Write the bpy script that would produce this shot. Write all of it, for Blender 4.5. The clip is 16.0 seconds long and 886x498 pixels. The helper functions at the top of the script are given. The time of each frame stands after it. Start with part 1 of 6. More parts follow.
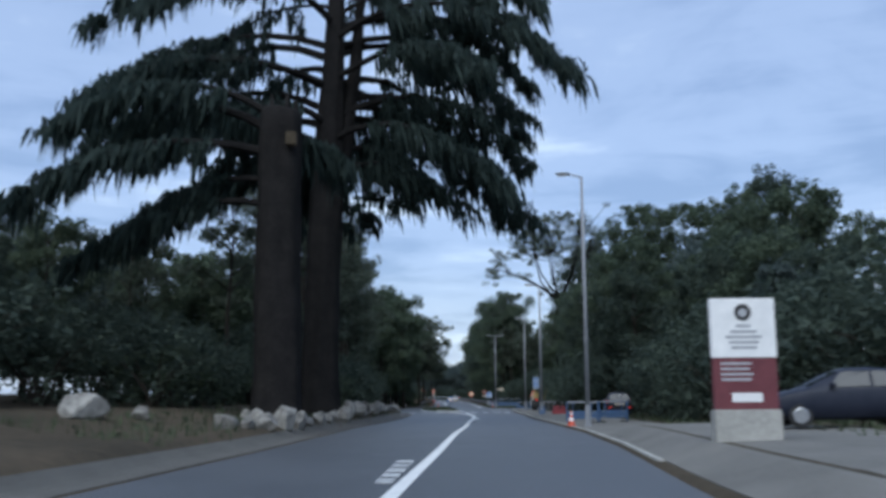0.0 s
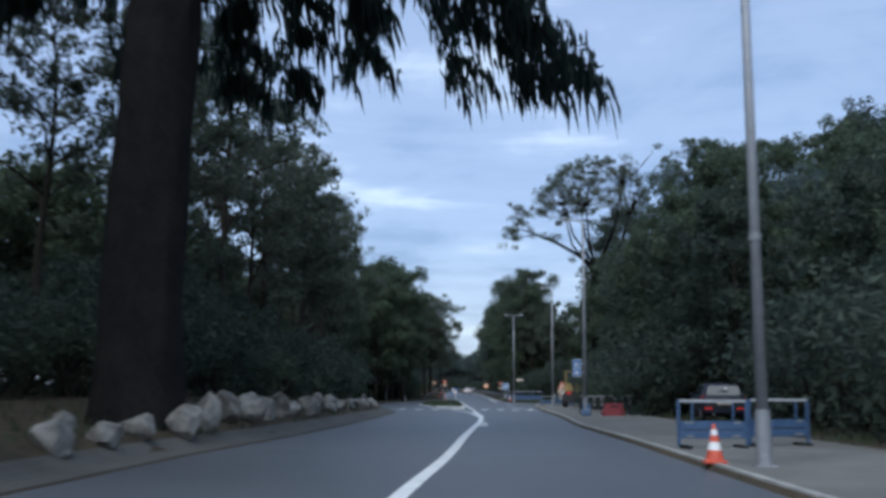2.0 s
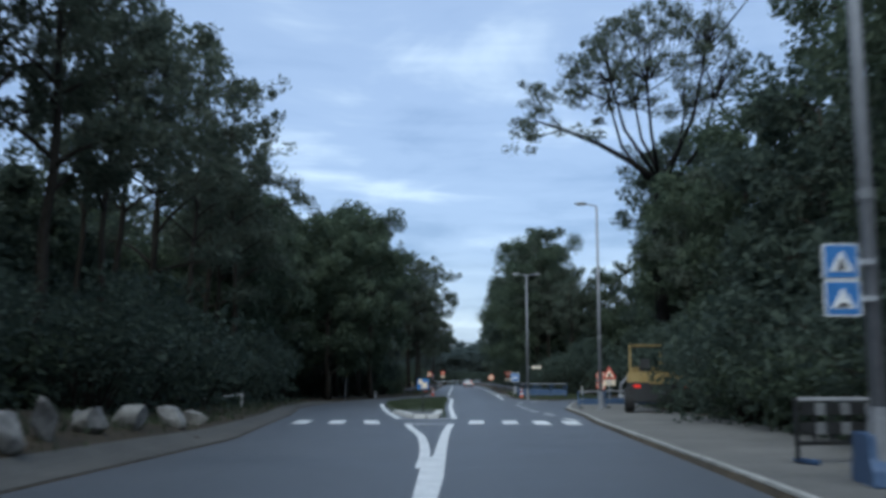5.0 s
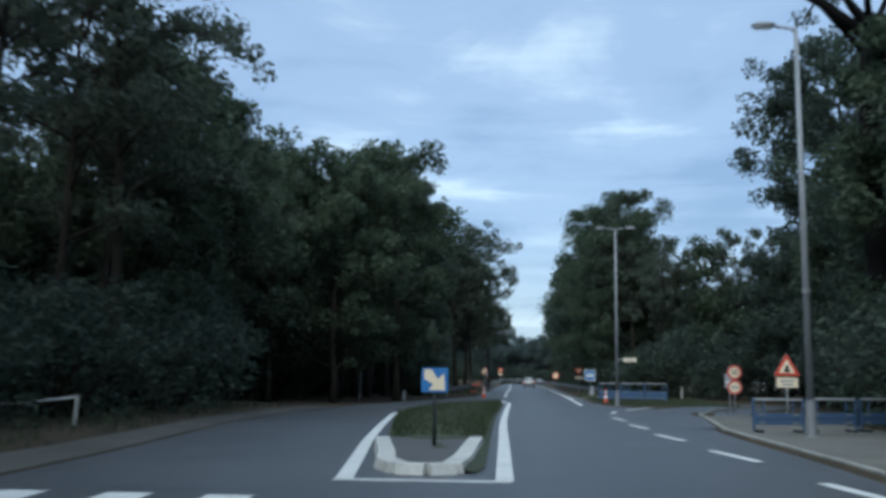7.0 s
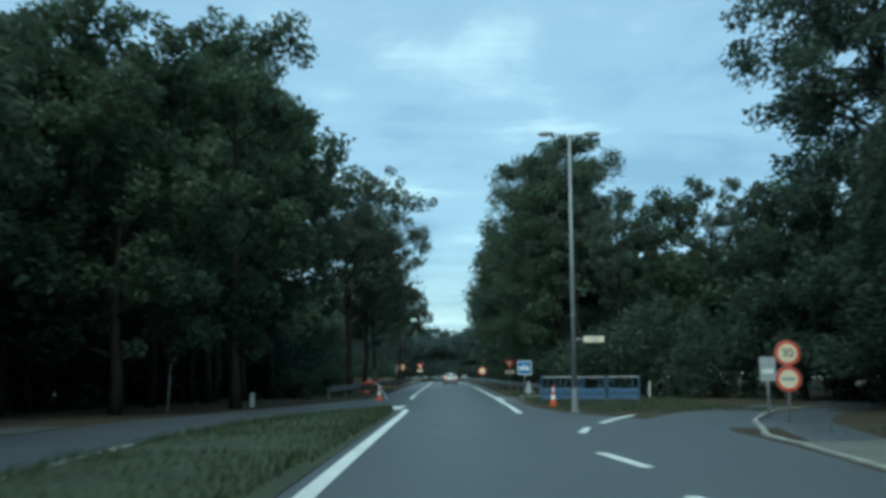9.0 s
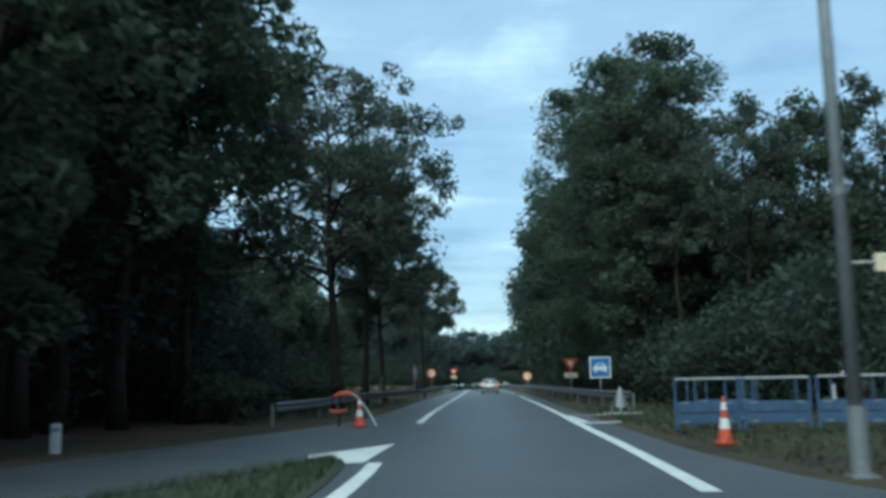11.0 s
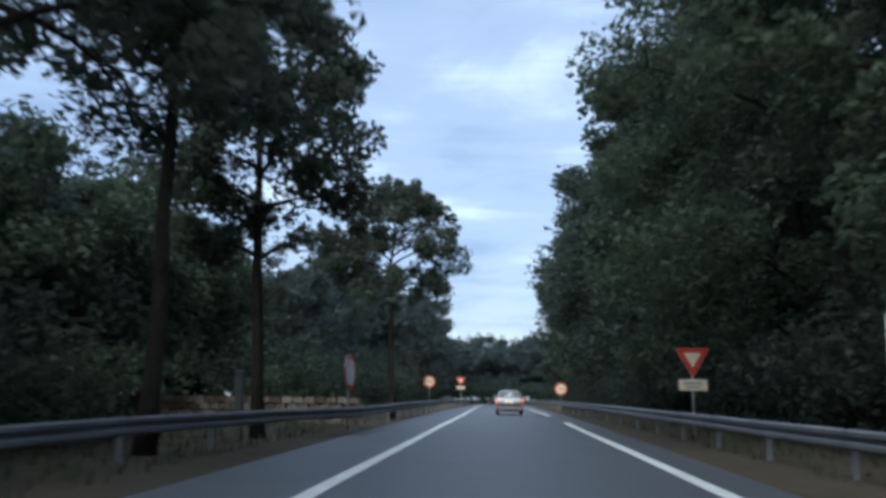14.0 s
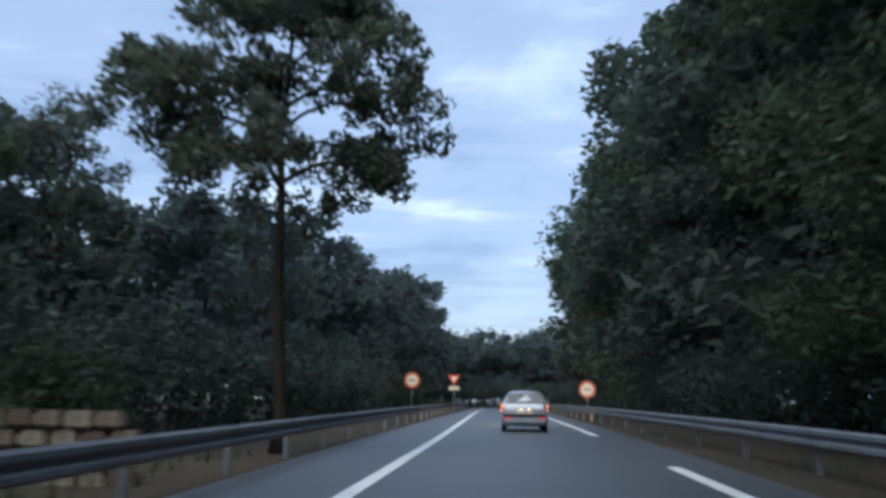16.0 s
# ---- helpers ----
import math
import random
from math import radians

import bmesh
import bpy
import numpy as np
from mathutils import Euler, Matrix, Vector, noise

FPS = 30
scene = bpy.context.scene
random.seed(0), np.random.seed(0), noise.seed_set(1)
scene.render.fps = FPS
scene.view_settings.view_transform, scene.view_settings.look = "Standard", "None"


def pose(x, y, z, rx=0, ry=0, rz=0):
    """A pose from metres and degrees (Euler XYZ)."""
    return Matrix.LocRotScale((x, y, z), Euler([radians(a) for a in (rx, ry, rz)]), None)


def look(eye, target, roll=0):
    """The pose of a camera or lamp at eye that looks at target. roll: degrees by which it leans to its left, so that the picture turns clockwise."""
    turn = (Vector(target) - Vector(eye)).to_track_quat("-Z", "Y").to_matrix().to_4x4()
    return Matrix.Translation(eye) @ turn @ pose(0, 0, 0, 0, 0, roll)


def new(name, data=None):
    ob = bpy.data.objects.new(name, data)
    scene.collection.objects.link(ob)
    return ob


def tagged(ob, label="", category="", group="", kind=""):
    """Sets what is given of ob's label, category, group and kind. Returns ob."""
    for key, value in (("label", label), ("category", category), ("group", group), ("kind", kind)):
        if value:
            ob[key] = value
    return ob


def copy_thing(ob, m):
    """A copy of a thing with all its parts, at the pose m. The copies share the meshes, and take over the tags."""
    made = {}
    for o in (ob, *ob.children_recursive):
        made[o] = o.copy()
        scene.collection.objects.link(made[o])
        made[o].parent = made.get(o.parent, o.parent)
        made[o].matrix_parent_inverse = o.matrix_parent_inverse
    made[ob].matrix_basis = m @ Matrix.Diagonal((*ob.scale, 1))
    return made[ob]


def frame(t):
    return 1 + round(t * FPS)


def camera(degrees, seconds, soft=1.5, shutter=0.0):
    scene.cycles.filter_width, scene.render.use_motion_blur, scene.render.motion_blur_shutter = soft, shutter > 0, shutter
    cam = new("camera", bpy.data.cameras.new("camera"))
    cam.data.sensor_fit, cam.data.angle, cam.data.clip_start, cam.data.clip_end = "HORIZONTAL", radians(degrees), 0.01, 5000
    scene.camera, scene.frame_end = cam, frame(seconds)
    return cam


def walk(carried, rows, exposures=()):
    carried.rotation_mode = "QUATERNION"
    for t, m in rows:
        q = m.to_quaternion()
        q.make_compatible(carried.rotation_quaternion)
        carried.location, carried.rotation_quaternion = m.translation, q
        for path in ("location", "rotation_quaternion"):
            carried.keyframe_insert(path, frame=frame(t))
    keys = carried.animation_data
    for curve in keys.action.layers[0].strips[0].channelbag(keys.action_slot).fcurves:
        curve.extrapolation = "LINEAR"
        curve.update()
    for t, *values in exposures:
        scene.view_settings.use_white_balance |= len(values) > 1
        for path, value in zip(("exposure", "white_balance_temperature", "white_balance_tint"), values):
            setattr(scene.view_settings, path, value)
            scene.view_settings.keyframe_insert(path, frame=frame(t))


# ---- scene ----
SOFT = 3.5
cam = camera(49.92, 16.0, soft=SOFT, shutter=0.5)
# seconds, place, pitch, roll, yaw
ROWS = [
    (0.0, -0.983, -9.607, 1.254, 8.960, 0.300, -0.508),
    (0.5, -0.607, -3.255, 1.252, 8.709, -0.145, -0.182),
    (1.0, -0.233, 2.964, 1.252, 8.592, 0.039, 0.134),
    (1.5, 0.123, 9.050, 1.250, 8.588, -0.100, 0.341),
    (2.0, 0.474, 15.310, 1.250, 8.478, -0.380, 0.500),
    (2.5, 0.822, 21.734, 1.252, 8.448, -0.300, 0.562),
    (3.0, 1.165, 28.030, 1.255, 8.400, -0.200, 0.466),
    (3.5, 1.519, 33.990, 1.247, 8.222, -0.309, 0.310),
    (4.0, 1.850, 39.720, 1.240, 8.170, -0.300, 0.277),
    (4.2, 1.965, 42.020, 1.240, 8.140, -0.280, 0.310),
    (6.3, 2.494, 67.802, 1.221, 8.002, 0.138, 3.312),
    (6.5, 2.453, 70.160, 1.213, 8.004, 0.014, 3.742),
    (7.0, 2.298, 75.934, 1.192, 7.931, -0.747, 4.503),
    (7.5, 2.368, 81.428, 1.172, 7.971, -1.531, 3.354),
    (8.0, 2.659, 86.845, 1.149, 7.749, -1.183, 0.720),
    (8.5, 3.048, 92.125, 1.127, 7.839, -0.335, -0.154),
    (9.0, 3.332, 97.766, 1.104, 7.838, 0.196, 0.222),
    (9.2, 3.415, 100.174, 1.094, 7.849, 0.357, 0.611),
    (11.3, 3.474, 125.387, 1.109, 8.432, 0.789, 2.863),
    (11.5, 3.467, 127.766, 1.112, 8.457, -0.010, 2.850),
    (12.0, 3.449, 133.756, 1.121, 8.255, -0.878, 2.982),
    (12.5, 3.492, 139.968, 1.131, 8.121, -1.823, 3.137),
    (13.0, 3.480, 145.840, 1.178, 8.573, -1.529, 3.327),
    (13.5, 3.531, 151.335, 1.222, 8.909, -1.057, 3.543),
    (14.0, 3.467, 156.887, 1.266, 9.065, -0.677, 3.588),
    (14.5, 3.405, 162.635, 1.317, 9.103, -1.379, 3.592),
    (15.0, 3.348, 168.720, 1.378, 9.112, -1.174, 3.673),
    (15.5, 3.238, 174.579, 1.436, 9.106, -0.292, 3.715),
    (16.0, 3.124, 180.437, 1.493, 9.173, -0.526, 3.674),
]
# seconds, stops, white balance: the picture turns greener for a while in the middle
EXPOSURES = [(0.0, 0.20, 6500, 8), (4.0, 0.20, 6500, 6), (6.5, 0.20, 6500, 0), (7.0, 0.20, 6500, -1), (8.0, 0.20, 6500, -6), (8.5, 0.20, 6500, -9), (9.0, 0.24, 6350, -24), (9.2, 0.24, 6350, -25), (11.3, 0.36, 6450, -14), (12.0, 0.42, 6600, -6), (12.5, 0.46, 6700, 0), (14.5, 0.40, 6650, 5), (16.0, 0.34, 6600, 6)]
walk(cam, [(t, pose(x, y, z, 90 + pitch, roll, yaw)) for t, x, y, z, pitch, roll, yaw in ROWS], EXPOSURES)

# ---------------------------------------------------------------- sky and light
world = bpy.data.worlds.new("dusk_sky")
scene.world = world
world.use_nodes = True
wn, wl = world.node_tree.nodes, world.node_tree.links
wn.clear()


def wnode(kind, **values):
    n = wn.new(kind)
    for k, v in values.items():
        n.inputs[k.replace("_", " ")].default_value = v
    return n


SUN_UP, SUN_ROUND = radians(50), radians(-160)
sky = wn.new("ShaderNodeTexSky")
sky.sky_type, sky.sun_disc, sky.sun_elevation, sky.sun_rotation = "NISHITA", False, SUN_UP, SUN_ROUND
sky.air_density, sky.dust_density, sky.ozone_density = 1.0, 2.0, 3.0
coord = wn.new("ShaderNodeTexCoord")
split = wn.new("ShaderNodeSeparateXYZ")
wl.new(coord.outputs["Generated"], split.inputs[0])


def wmath(op, a, b, clamp=False):
    n = wn.new("ShaderNodeMath")
    n.operation, n.use_clamp = op, clamp
    for i, v in enumerate((a, b)):
        if isinstance(v, (int, float)):
            n.inputs[i].default_value = v
        else:
            wl.new(v, n.inputs[i])
    return n.outputs[0]


# a layer of stratus seen in perspective: the direction laid out on a flat cloud base
height = wmath("MAXIMUM", split.outputs["Z"], 0.0)
base = wmath("ADD", height, 0.10)
flat = wn.new("ShaderNodeCombineXYZ")
wl.new(wmath("DIVIDE", split.outputs["X"], base), flat.inputs[0])
wl.new(wmath("DIVIDE", split.outputs["Y"], base), flat.inputs[1])
big = wnode("ShaderNodeTexNoise", Scale=0.62, Detail=4.0, Roughness=0.52, Distortion=0.4)
fine = wnode("ShaderNodeTexNoise", Scale=2.1, Detail=5.0, Roughness=0.6, Distortion=0.5)
wl.new(flat.outputs[0], big.inputs["Vector"])
wl.new(flat.outputs[0], fine.inputs["Vector"])
mixed = wmath("ADD", wmath("MULTIPLY", big.outputs["Fac"], 0.68), wmath("MULTIPLY", fine.outputs["Fac"], 0.32))
ramp = wn.new("ShaderNodeValToRGB")
ramp.color_ramp.interpolation = "EASE"
ramp.color_ramp.elements[0].position, ramp.color_ramp.elements[0].color = 0.38, (0.225, 0.325, 0.55, 1)
ramp.color_ramp.elements[1].position, ramp.color_ramp.elements[1].color = 0.64, (0.62, 0.75, 0.95, 1)
mid = ramp.color_ramp.elements.new(0.52)
mid.color = (0.345, 0.46, 0.71, 1)
# long thin streaks low in the sky
stretch = wn.new("ShaderNodeVectorMath")
stretch.operation, stretch.inputs[1].default_value = "MULTIPLY", (2.2, 2.2, 30.0)
wl.new(coord.outputs["Generated"], stretch.inputs[0])
streak = wnode("ShaderNodeTexNoise", Scale=1.15, Detail=4.0, Roughness=0.55, Distortion=0.6)
wl.new(stretch.outputs[0], streak.inputs["Vector"])
lowness = wn.new("ShaderNodeMapRange")
lowness.inputs["From Min"].default_value, lowness.inputs["From Max"].default_value = 0.12, 0.30
lowness.inputs["To Min"].default_value, lowness.inputs["To Max"].default_value = 0.55, 0.12
wl.new(split.outputs["Z"], lowness.inputs["Value"])
mixed = wmath("ADD", mixed, wmath("MULTIPLY", wmath("SUBTRACT", streak.outputs["Fac"], 0.48), lowness.outputs[0]))
wl.new(mixed, ramp.inputs[0])
# a paler strip of open sky low over the horizon
low = wn.new("ShaderNodeMapRange")
low.inputs["From Min"].default_value, low.inputs["From Max"].default_value = 0.02, 0.17
low.inputs["To Min"].default_value, low.inputs["To Max"].default_value = 0.75, 0.0
low.interpolation_type = "SMOOTHSTEP"
wl.new(split.outputs["Z"], low.inputs["Value"])
pale = wn.new("ShaderNodeMix")
pale.data_type = "RGBA"
pale.inputs["B"].default_value = (0.56, 0.66, 0.80, 1)
wl.new(wmath("MULTIPLY", low.outputs[0], wmath("ADD", wmath("MULTIPLY", fine.outputs["Fac"], 1.6), -0.15, True), True), pale.inputs["Factor"])
wl.new(ramp.outputs[0], pale.inputs["A"])
clear = wn.new("ShaderNodeMix")
clear.data_type, clear.blend_type = "RGBA", "ADD"
clear.inputs["Factor"].default_value = 0.05
wl.new(pale.outputs["Result"], clear.inputs["A"])
wl.new(sky.outputs[0], clear.inputs["B"])
back = wnode("ShaderNodeBackground", Strength=0.86)
wl.new(clear.outputs["Result"], back.inputs["Color"])
wl.new(back.outputs[0], wn.new("ShaderNodeOutputWorld").inputs["Surface"])

sun_data = bpy.data.lights.new("sun", "SUN")
sun_data.energy, sun_data.angle, sun_data.color = 2.2, radians(60), (0.86, 0.93, 1.0)
sun = new("sun", sun_data)
sun.matrix_world = look((0, 0, 60), (-math.sin(SUN_ROUND) * 50, -math.cos(SUN_ROUND) * 50, 60 - 50 * math.tan(SUN_UP)))

# ---------------------------------------------------------------- materials
def material(name, dark, light, rough=0.8, metal=0.0, grain=8.0, stain=0.7, bump=0.0, bump_scale=40.0, leaf=False, per_object=0.0, spec=0.5, coat=0.0, along=1.0):
    """Two colours mixed by a fine and a coarse noise, with wear in the gloss and a fine relief."""
    m = bpy.data.materials.new(name)
    m.use_nodes = True
    n, l = m.node_tree.nodes, m.node_tree.links
    b = n["Principled BSDF"]
    tc = n.new("ShaderNodeTexCoord")
    a1, a2 = n.new("ShaderNodeTexNoise"), n.new("ShaderNodeTexNoise")
    for tex, s, d in ((a1, grain, 6.0), (a2, stain, 3.0)):
        tex.inputs["Scale"].default_value, tex.inputs["Detail"].default_value, tex.inputs["Roughness"].default_value = s, d, 0.65
        l.new(tc.outputs["Object"], tex.inputs["Vector"])
    add = n.new("ShaderNodeMath")
    add.operation = "ADD"
    l.new(a1.outputs["Fac"], add.inputs[0])
    l.new(a2.outputs["Fac"], add.inputs[1])
    total = add.outputs[0]
    if leaf or per_object:
        src = n.new("ShaderNodeNewGeometry").outputs["Random Per Island"] if leaf else n.new("ShaderNodeObjectInfo").outputs["Random"]
        mul = n.new("ShaderNodeMath")
        mul.operation, mul.inputs[1].default_value = "MULTIPLY_ADD", per_object or 0.5
        mul.inputs[2].default_value = -(per_object or 0.5) / 2
        l.new(src, mul.inputs[0])
        a3 = n.new("ShaderNodeMath")
        a3.operation = "ADD"
        l.new(total, a3.inputs[0])
        l.new(mul.outputs[0], a3.inputs[1])
        total = a3.outputs[0]
    rng = n.new("ShaderNodeMapRange")
    rng.inputs["From Min"].default_value, rng.inputs["From Max"].default_value = 0.7, 1.3
    l.new(total, rng.inputs["Value"])
    mix = n.new("ShaderNodeMix")
    mix.data_type = "RGBA"
    mix.inputs["A"].default_value, mix.inputs["B"].default_value = (*dark, 1), (*light, 1)
    l.new(rng.outputs[0], mix.inputs["Factor"])
    l.new(mix.outputs["Result"], b.inputs["Base Color"])
    gloss = n.new("ShaderNodeMapRange")
    gloss.inputs["To Min"].default_value, gloss.inputs["To Max"].default_value = max(rough - 0.1, 0.02), min(rough + 0.1, 1.0)
    l.new(a2.outputs["Fac"], gloss.inputs["Value"])
    l.new(gloss.outputs[0], b.inputs["Roughness"])
    b.inputs["Metallic"].default_value = metal
    b.inputs["Specular IOR Level"].default_value = spec
    b.inputs["Coat Weight"].default_value = coat
    if leaf and name != "grass":
        thin, both = n.new("ShaderNodeBsdfTranslucent"), n.new("ShaderNodeMixShader")
        both.inputs[0].default_value = 0.45
        l.new(mix.outputs["Result"], thin.inputs["Color"])
        l.new(b.outputs[0], both.inputs[1])
        l.new(thin.outputs[0], both.inputs[2])
        l.new(both.outputs[0], n["Material Output"].inputs["Surface"])
    if bump:
        bt, bp = n.new("ShaderNodeTexNoise"), n.new("ShaderNodeBump")
        bt.inputs["Scale"].default_value, bt.inputs["Detail"].default_value = bump_scale, 5.0
        bp.inputs["Strength"].default_value, bp.inputs["Distance"].default_value = bump, 0.02
        squeeze = n.new("ShaderNodeVectorMath")
        squeeze.operation, squeeze.inputs[1].default_value = "MULTIPLY", (1.0, 1.0, along)
        l.new(tc.outputs["Object"], squeeze.inputs[0])
        l.new(squeeze.outputs[0], bt.inputs["Vector"])
        l.new(bt.outputs["Fac"], bp.inputs["Height"])
        l.new(bp.outputs[0], b.inputs["Normal"])
    return m


def glowing(name, colour, strength):
    m = bpy.data.materials.new(name)
    m.use_nodes = True
    b = m.node_tree.nodes["Principled BSDF"]
    b.inputs["Base Color"].default_value = (*colour, 1)
    b.inputs["Emission Color"].default_value, b.inputs["Emission Strength"].default_value = (*colour, 1), strength
    b.inputs["Roughness"].default_value = 0.3
    return m


def glass(name, tint, rough=0.05):
    m = bpy.data.materials.new(name)
    m.use_nodes = True
    b = m.node_tree.nodes["Principled BSDF"]
    b.inputs["Base Color"].default_value, b.inputs["Roughness"].default_value = (*tint, 1), rough
    b.inputs["Specular IOR Level"].default_value, b.inputs["Coat Weight"].default_value = 0.5, 0.0
    return m


M_ASPHALT = material("asphalt", (0.055, 0.061, 0.068), (0.092, 0.098, 0.106), 0.48, grain=60, stain=0.35, bump=0.35, bump_scale=220)
M_WORN = material("old_asphalt", (0.06, 0.062, 0.065), (0.11, 0.11, 0.11), 0.75, grain=40, stain=0.5, bump=0.4, bump_scale=160)
M_PAINT = material("road_paint", (0.50, 0.51, 0.50), (0.80, 0.80, 0.78), 0.6, grain=22, stain=1.5, bump=0.15, bump_scale=200)
M_WORNPAINT = material("worn_road_paint", (0.18, 0.19, 0.2), (0.6, 0.61, 0.6), 0.7, grain=5, stain=1.5, bump=0.15, bump_scale=200)
M_KERB = material("kerb_concrete", (0.22, 0.22, 0.20), (0.40, 0.39, 0.36), 0.85, grain=14, stain=0.9, bump=0.4, bump_scale=60, per_object=0.3)
M_PALE = material("pale_concrete", (0.42, 0.42, 0.40), (0.62, 0.61, 0.58), 0.8, grain=12, stain=1.0, bump=0.4, bump_scale=60)
M_EARTH = material("leaf_litter_and_earth", (0.030, 0.026, 0.018), (0.085, 0.066, 0.045), 0.95, grain=3.0, stain=0.16, bump=0.9, bump_scale=9, spec=0.15)
M_GRAVEL = material("compacted_gravel", (0.10, 0.098, 0.09), (0.20, 0.193, 0.176), 0.9, grain=30, stain=0.4, bump=0.6, bump_scale=70, spec=0.25)
M_SHOULDER = material("dirty_gravel_shoulder", (0.05, 0.047, 0.041), (0.115, 0.11, 0.098), 0.92, grain=18, stain=0.5, bump=0.6, bump_scale=60)
M_GRASS = material("grass", (0.024, 0.038, 0.018), (0.055, 0.075, 0.034), 0.9, grain=6, stain=0.5, leaf=True, per_object=0.5)
M_TURF = material("turf", (0.024, 0.034, 0.019), (0.055, 0.068, 0.036), 0.95, grain=7, stain=0.4, bump=0.8, bump_scale=30)
M_BARK = material("bark", (0.020, 0.017, 0.014), (0.055, 0.047, 0.038), 0.95, grain=9, stain=1.2, bump=1.0, bump_scale=26, along=0.15, spec=0.12)
# darker copy of the bark: shade on the silhouetted trunks is in its colour
M_BARK_SHADED = material("shaded_furrowed_bark", (0.009, 0.009, 0.009), (0.024, 0.022, 0.021), 0.95, grain=9, stain=1.2, bump=1.0, bump_scale=22, along=0.12, spec=0.06)
M_BARRIERRED = material("faded_red_plastic", (0.22, 0.035, 0.045), (0.34, 0.06, 0.07), 0.6, grain=8, stain=3)
# haze over the wood behind is mixed into this paler, bluer leaf colour
M_LEAF_HAZED = material("haze_tinted_leaves", (0.065, 0.088, 0.083), (0.112, 0.142, 0.134), 0.8, grain=1.2, stain=0.2, leaf=True, per_object=0.45, spec=0.2)
M_LEAF = material("broad_leaves", (0.047, 0.071, 0.048), (0.106, 0.137, 0.085), 0.7, grain=1.2, stain=0.25, leaf=True, per_object=0.55, spec=0.25)
M_LEAF_LIGHT = material("sparse_leaves", (0.061, 0.084, 0.060), (0.124, 0.142, 0.104), 0.7, grain=1.2, stain=0.25, leaf=True, per_object=0.55, spec=0.25)
M_LEAF_DARK = material("dense_leaves", (0.040, 0.060, 0.050), (0.088, 0.115, 0.083), 0.7, grain=1.2, stain=0.25, leaf=True, per_object=0.5, spec=0.25)
M_LEAF_RED = material("copper_leaves", (0.075, 0.035, 0.032), (0.15, 0.07, 0.058), 0.7, grain=1.2, stain=0.25, leaf=True, per_object=0.5, spec=0.2)
M_NEEDLE = material("cedar_needles", (0.020, 0.034, 0.030), (0.046, 0.068, 0.060), 0.75, grain=1.5, stain=0.3, leaf=True, per_object=0.5, spec=0.2)
M_ROCK = material("pale_limestone", (0.07, 0.066, 0.06), (0.29, 0.28, 0.255), 0.9, grain=4.5, stain=1.1, bump=0.9, bump_scale=12, per_object=0.25)
M_WALLSTONE = material("rough_wall_stone", (0.11, 0.075, 0.055), (0.34, 0.29, 0.22), 0.9, grain=7, stain=1.4, bump=0.8, bump_scale=24, per_object=0.7)
M_RAIL = material("weathered_steel_rail", (0.12, 0.13, 0.14), (0.22, 0.23, 0.25), 0.6, 0.3, grain=9, stain=0.9)
M_STEEL = material("galvanised_steel", (0.30, 0.31, 0.33), (0.48, 0.50, 0.52), 0.5, 0.55, grain=12, stain=1.5)
M_POLE = material("painted_lamp_pole", (0.20, 0.21, 0.23), (0.32, 0.33, 0.35), 0.55, 0.3, grain=10, stain=0.8)
M_LAMP = material("lamp_housing", (0.16, 0.17, 0.18), (0.26, 0.27, 0.28), 0.5, 0.2, grain=10, stain=2)
M_DARK = material("dark_plastic", (0.012, 0.013, 0.014), (0.03, 0.032, 0.034), 0.55, grain=20, stain=2)
M_RUBBER = material("tyre_rubber", (0.012, 0.012, 0.013), (0.03, 0.03, 0.03), 0.85, grain=25, stain=4)
M_RIM = material("alloy_rim", (0.35, 0.36, 0.37), (0.55, 0.56, 0.58), 0.35, 0.8, grain=20, stain=4)
M_SILVER = material("silver_car_paint", (0.30, 0.31, 0.335), (0.38, 0.39, 0.42), 0.38, 0.45, grain=3, stain=1.5, coat=0.6)
M_NAVY = material("dark_car_paint", (0.012, 0.016, 0.028), (0.022, 0.026, 0.04), 0.5, 0.0, grain=3, stain=1.5, coat=0.05, spec=0.2)
M_WHITE = material("white_enamel", (0.66, 0.67, 0.67), (0.82, 0.82, 0.81), 0.5, grain=6, stain=1.8)
# warm cream: the headlight glow on sign faces is put into the film colour
M_CREAM = material("pale_sign_film", (0.78, 0.64, 0.46), (0.88, 0.74, 0.56), 0.45, grain=6, stain=2)
M_RED = material("red_sign_film", (0.52, 0.05, 0.03), (0.72, 0.09, 0.06), 0.45, grain=6, stain=2)
M_ORANGE = material("orange_red_plastic", (0.50, 0.07, 0.04), (0.68, 0.12, 0.06), 0.55, grain=8, stain=3)
M_BLUE = material("blue_sign_film", (0.02, 0.13, 0.36), (0.04, 0.20, 0.50), 0.45, grain=6, stain=2)
M_BARRIERBLUE = material("blue_plastic", (0.03, 0.07, 0.15), (0.065, 0.12, 0.22), 0.55, grain=8, stain=3)
M_BLACK = material("black_film", (0.012, 0.012, 0.012), (0.03, 0.03, 0.03), 0.5, grain=8, stain=2)
M_GREY = material("grey_print", (0.30, 0.31, 0.33), (0.42, 0.43, 0.45), 0.6, grain=8, stain=2)
M_MAROON = material("maroon_panel", (0.10, 0.025, 0.032), (0.16, 0.042, 0.05), 0.5, grain=5, stain=1.5)
M_YELLOW = material("machine_yellow", (0.24, 0.165, 0.055), (0.35, 0.25, 0.10), 0.5, grain=5, stain=1.5)
M_SIGNYELLOW = material("yellow_film", (0.6, 0.46, 0.08), (0.75, 0.58, 0.12), 0.5, grain=5, stain=1.5)
M_GLASS = glass("dark_window_glass", (0.015, 0.018, 0.022))
M_TAIL = glowing("lit_tail_lamp", (1.0, 0.16, 0.04), 6.0)
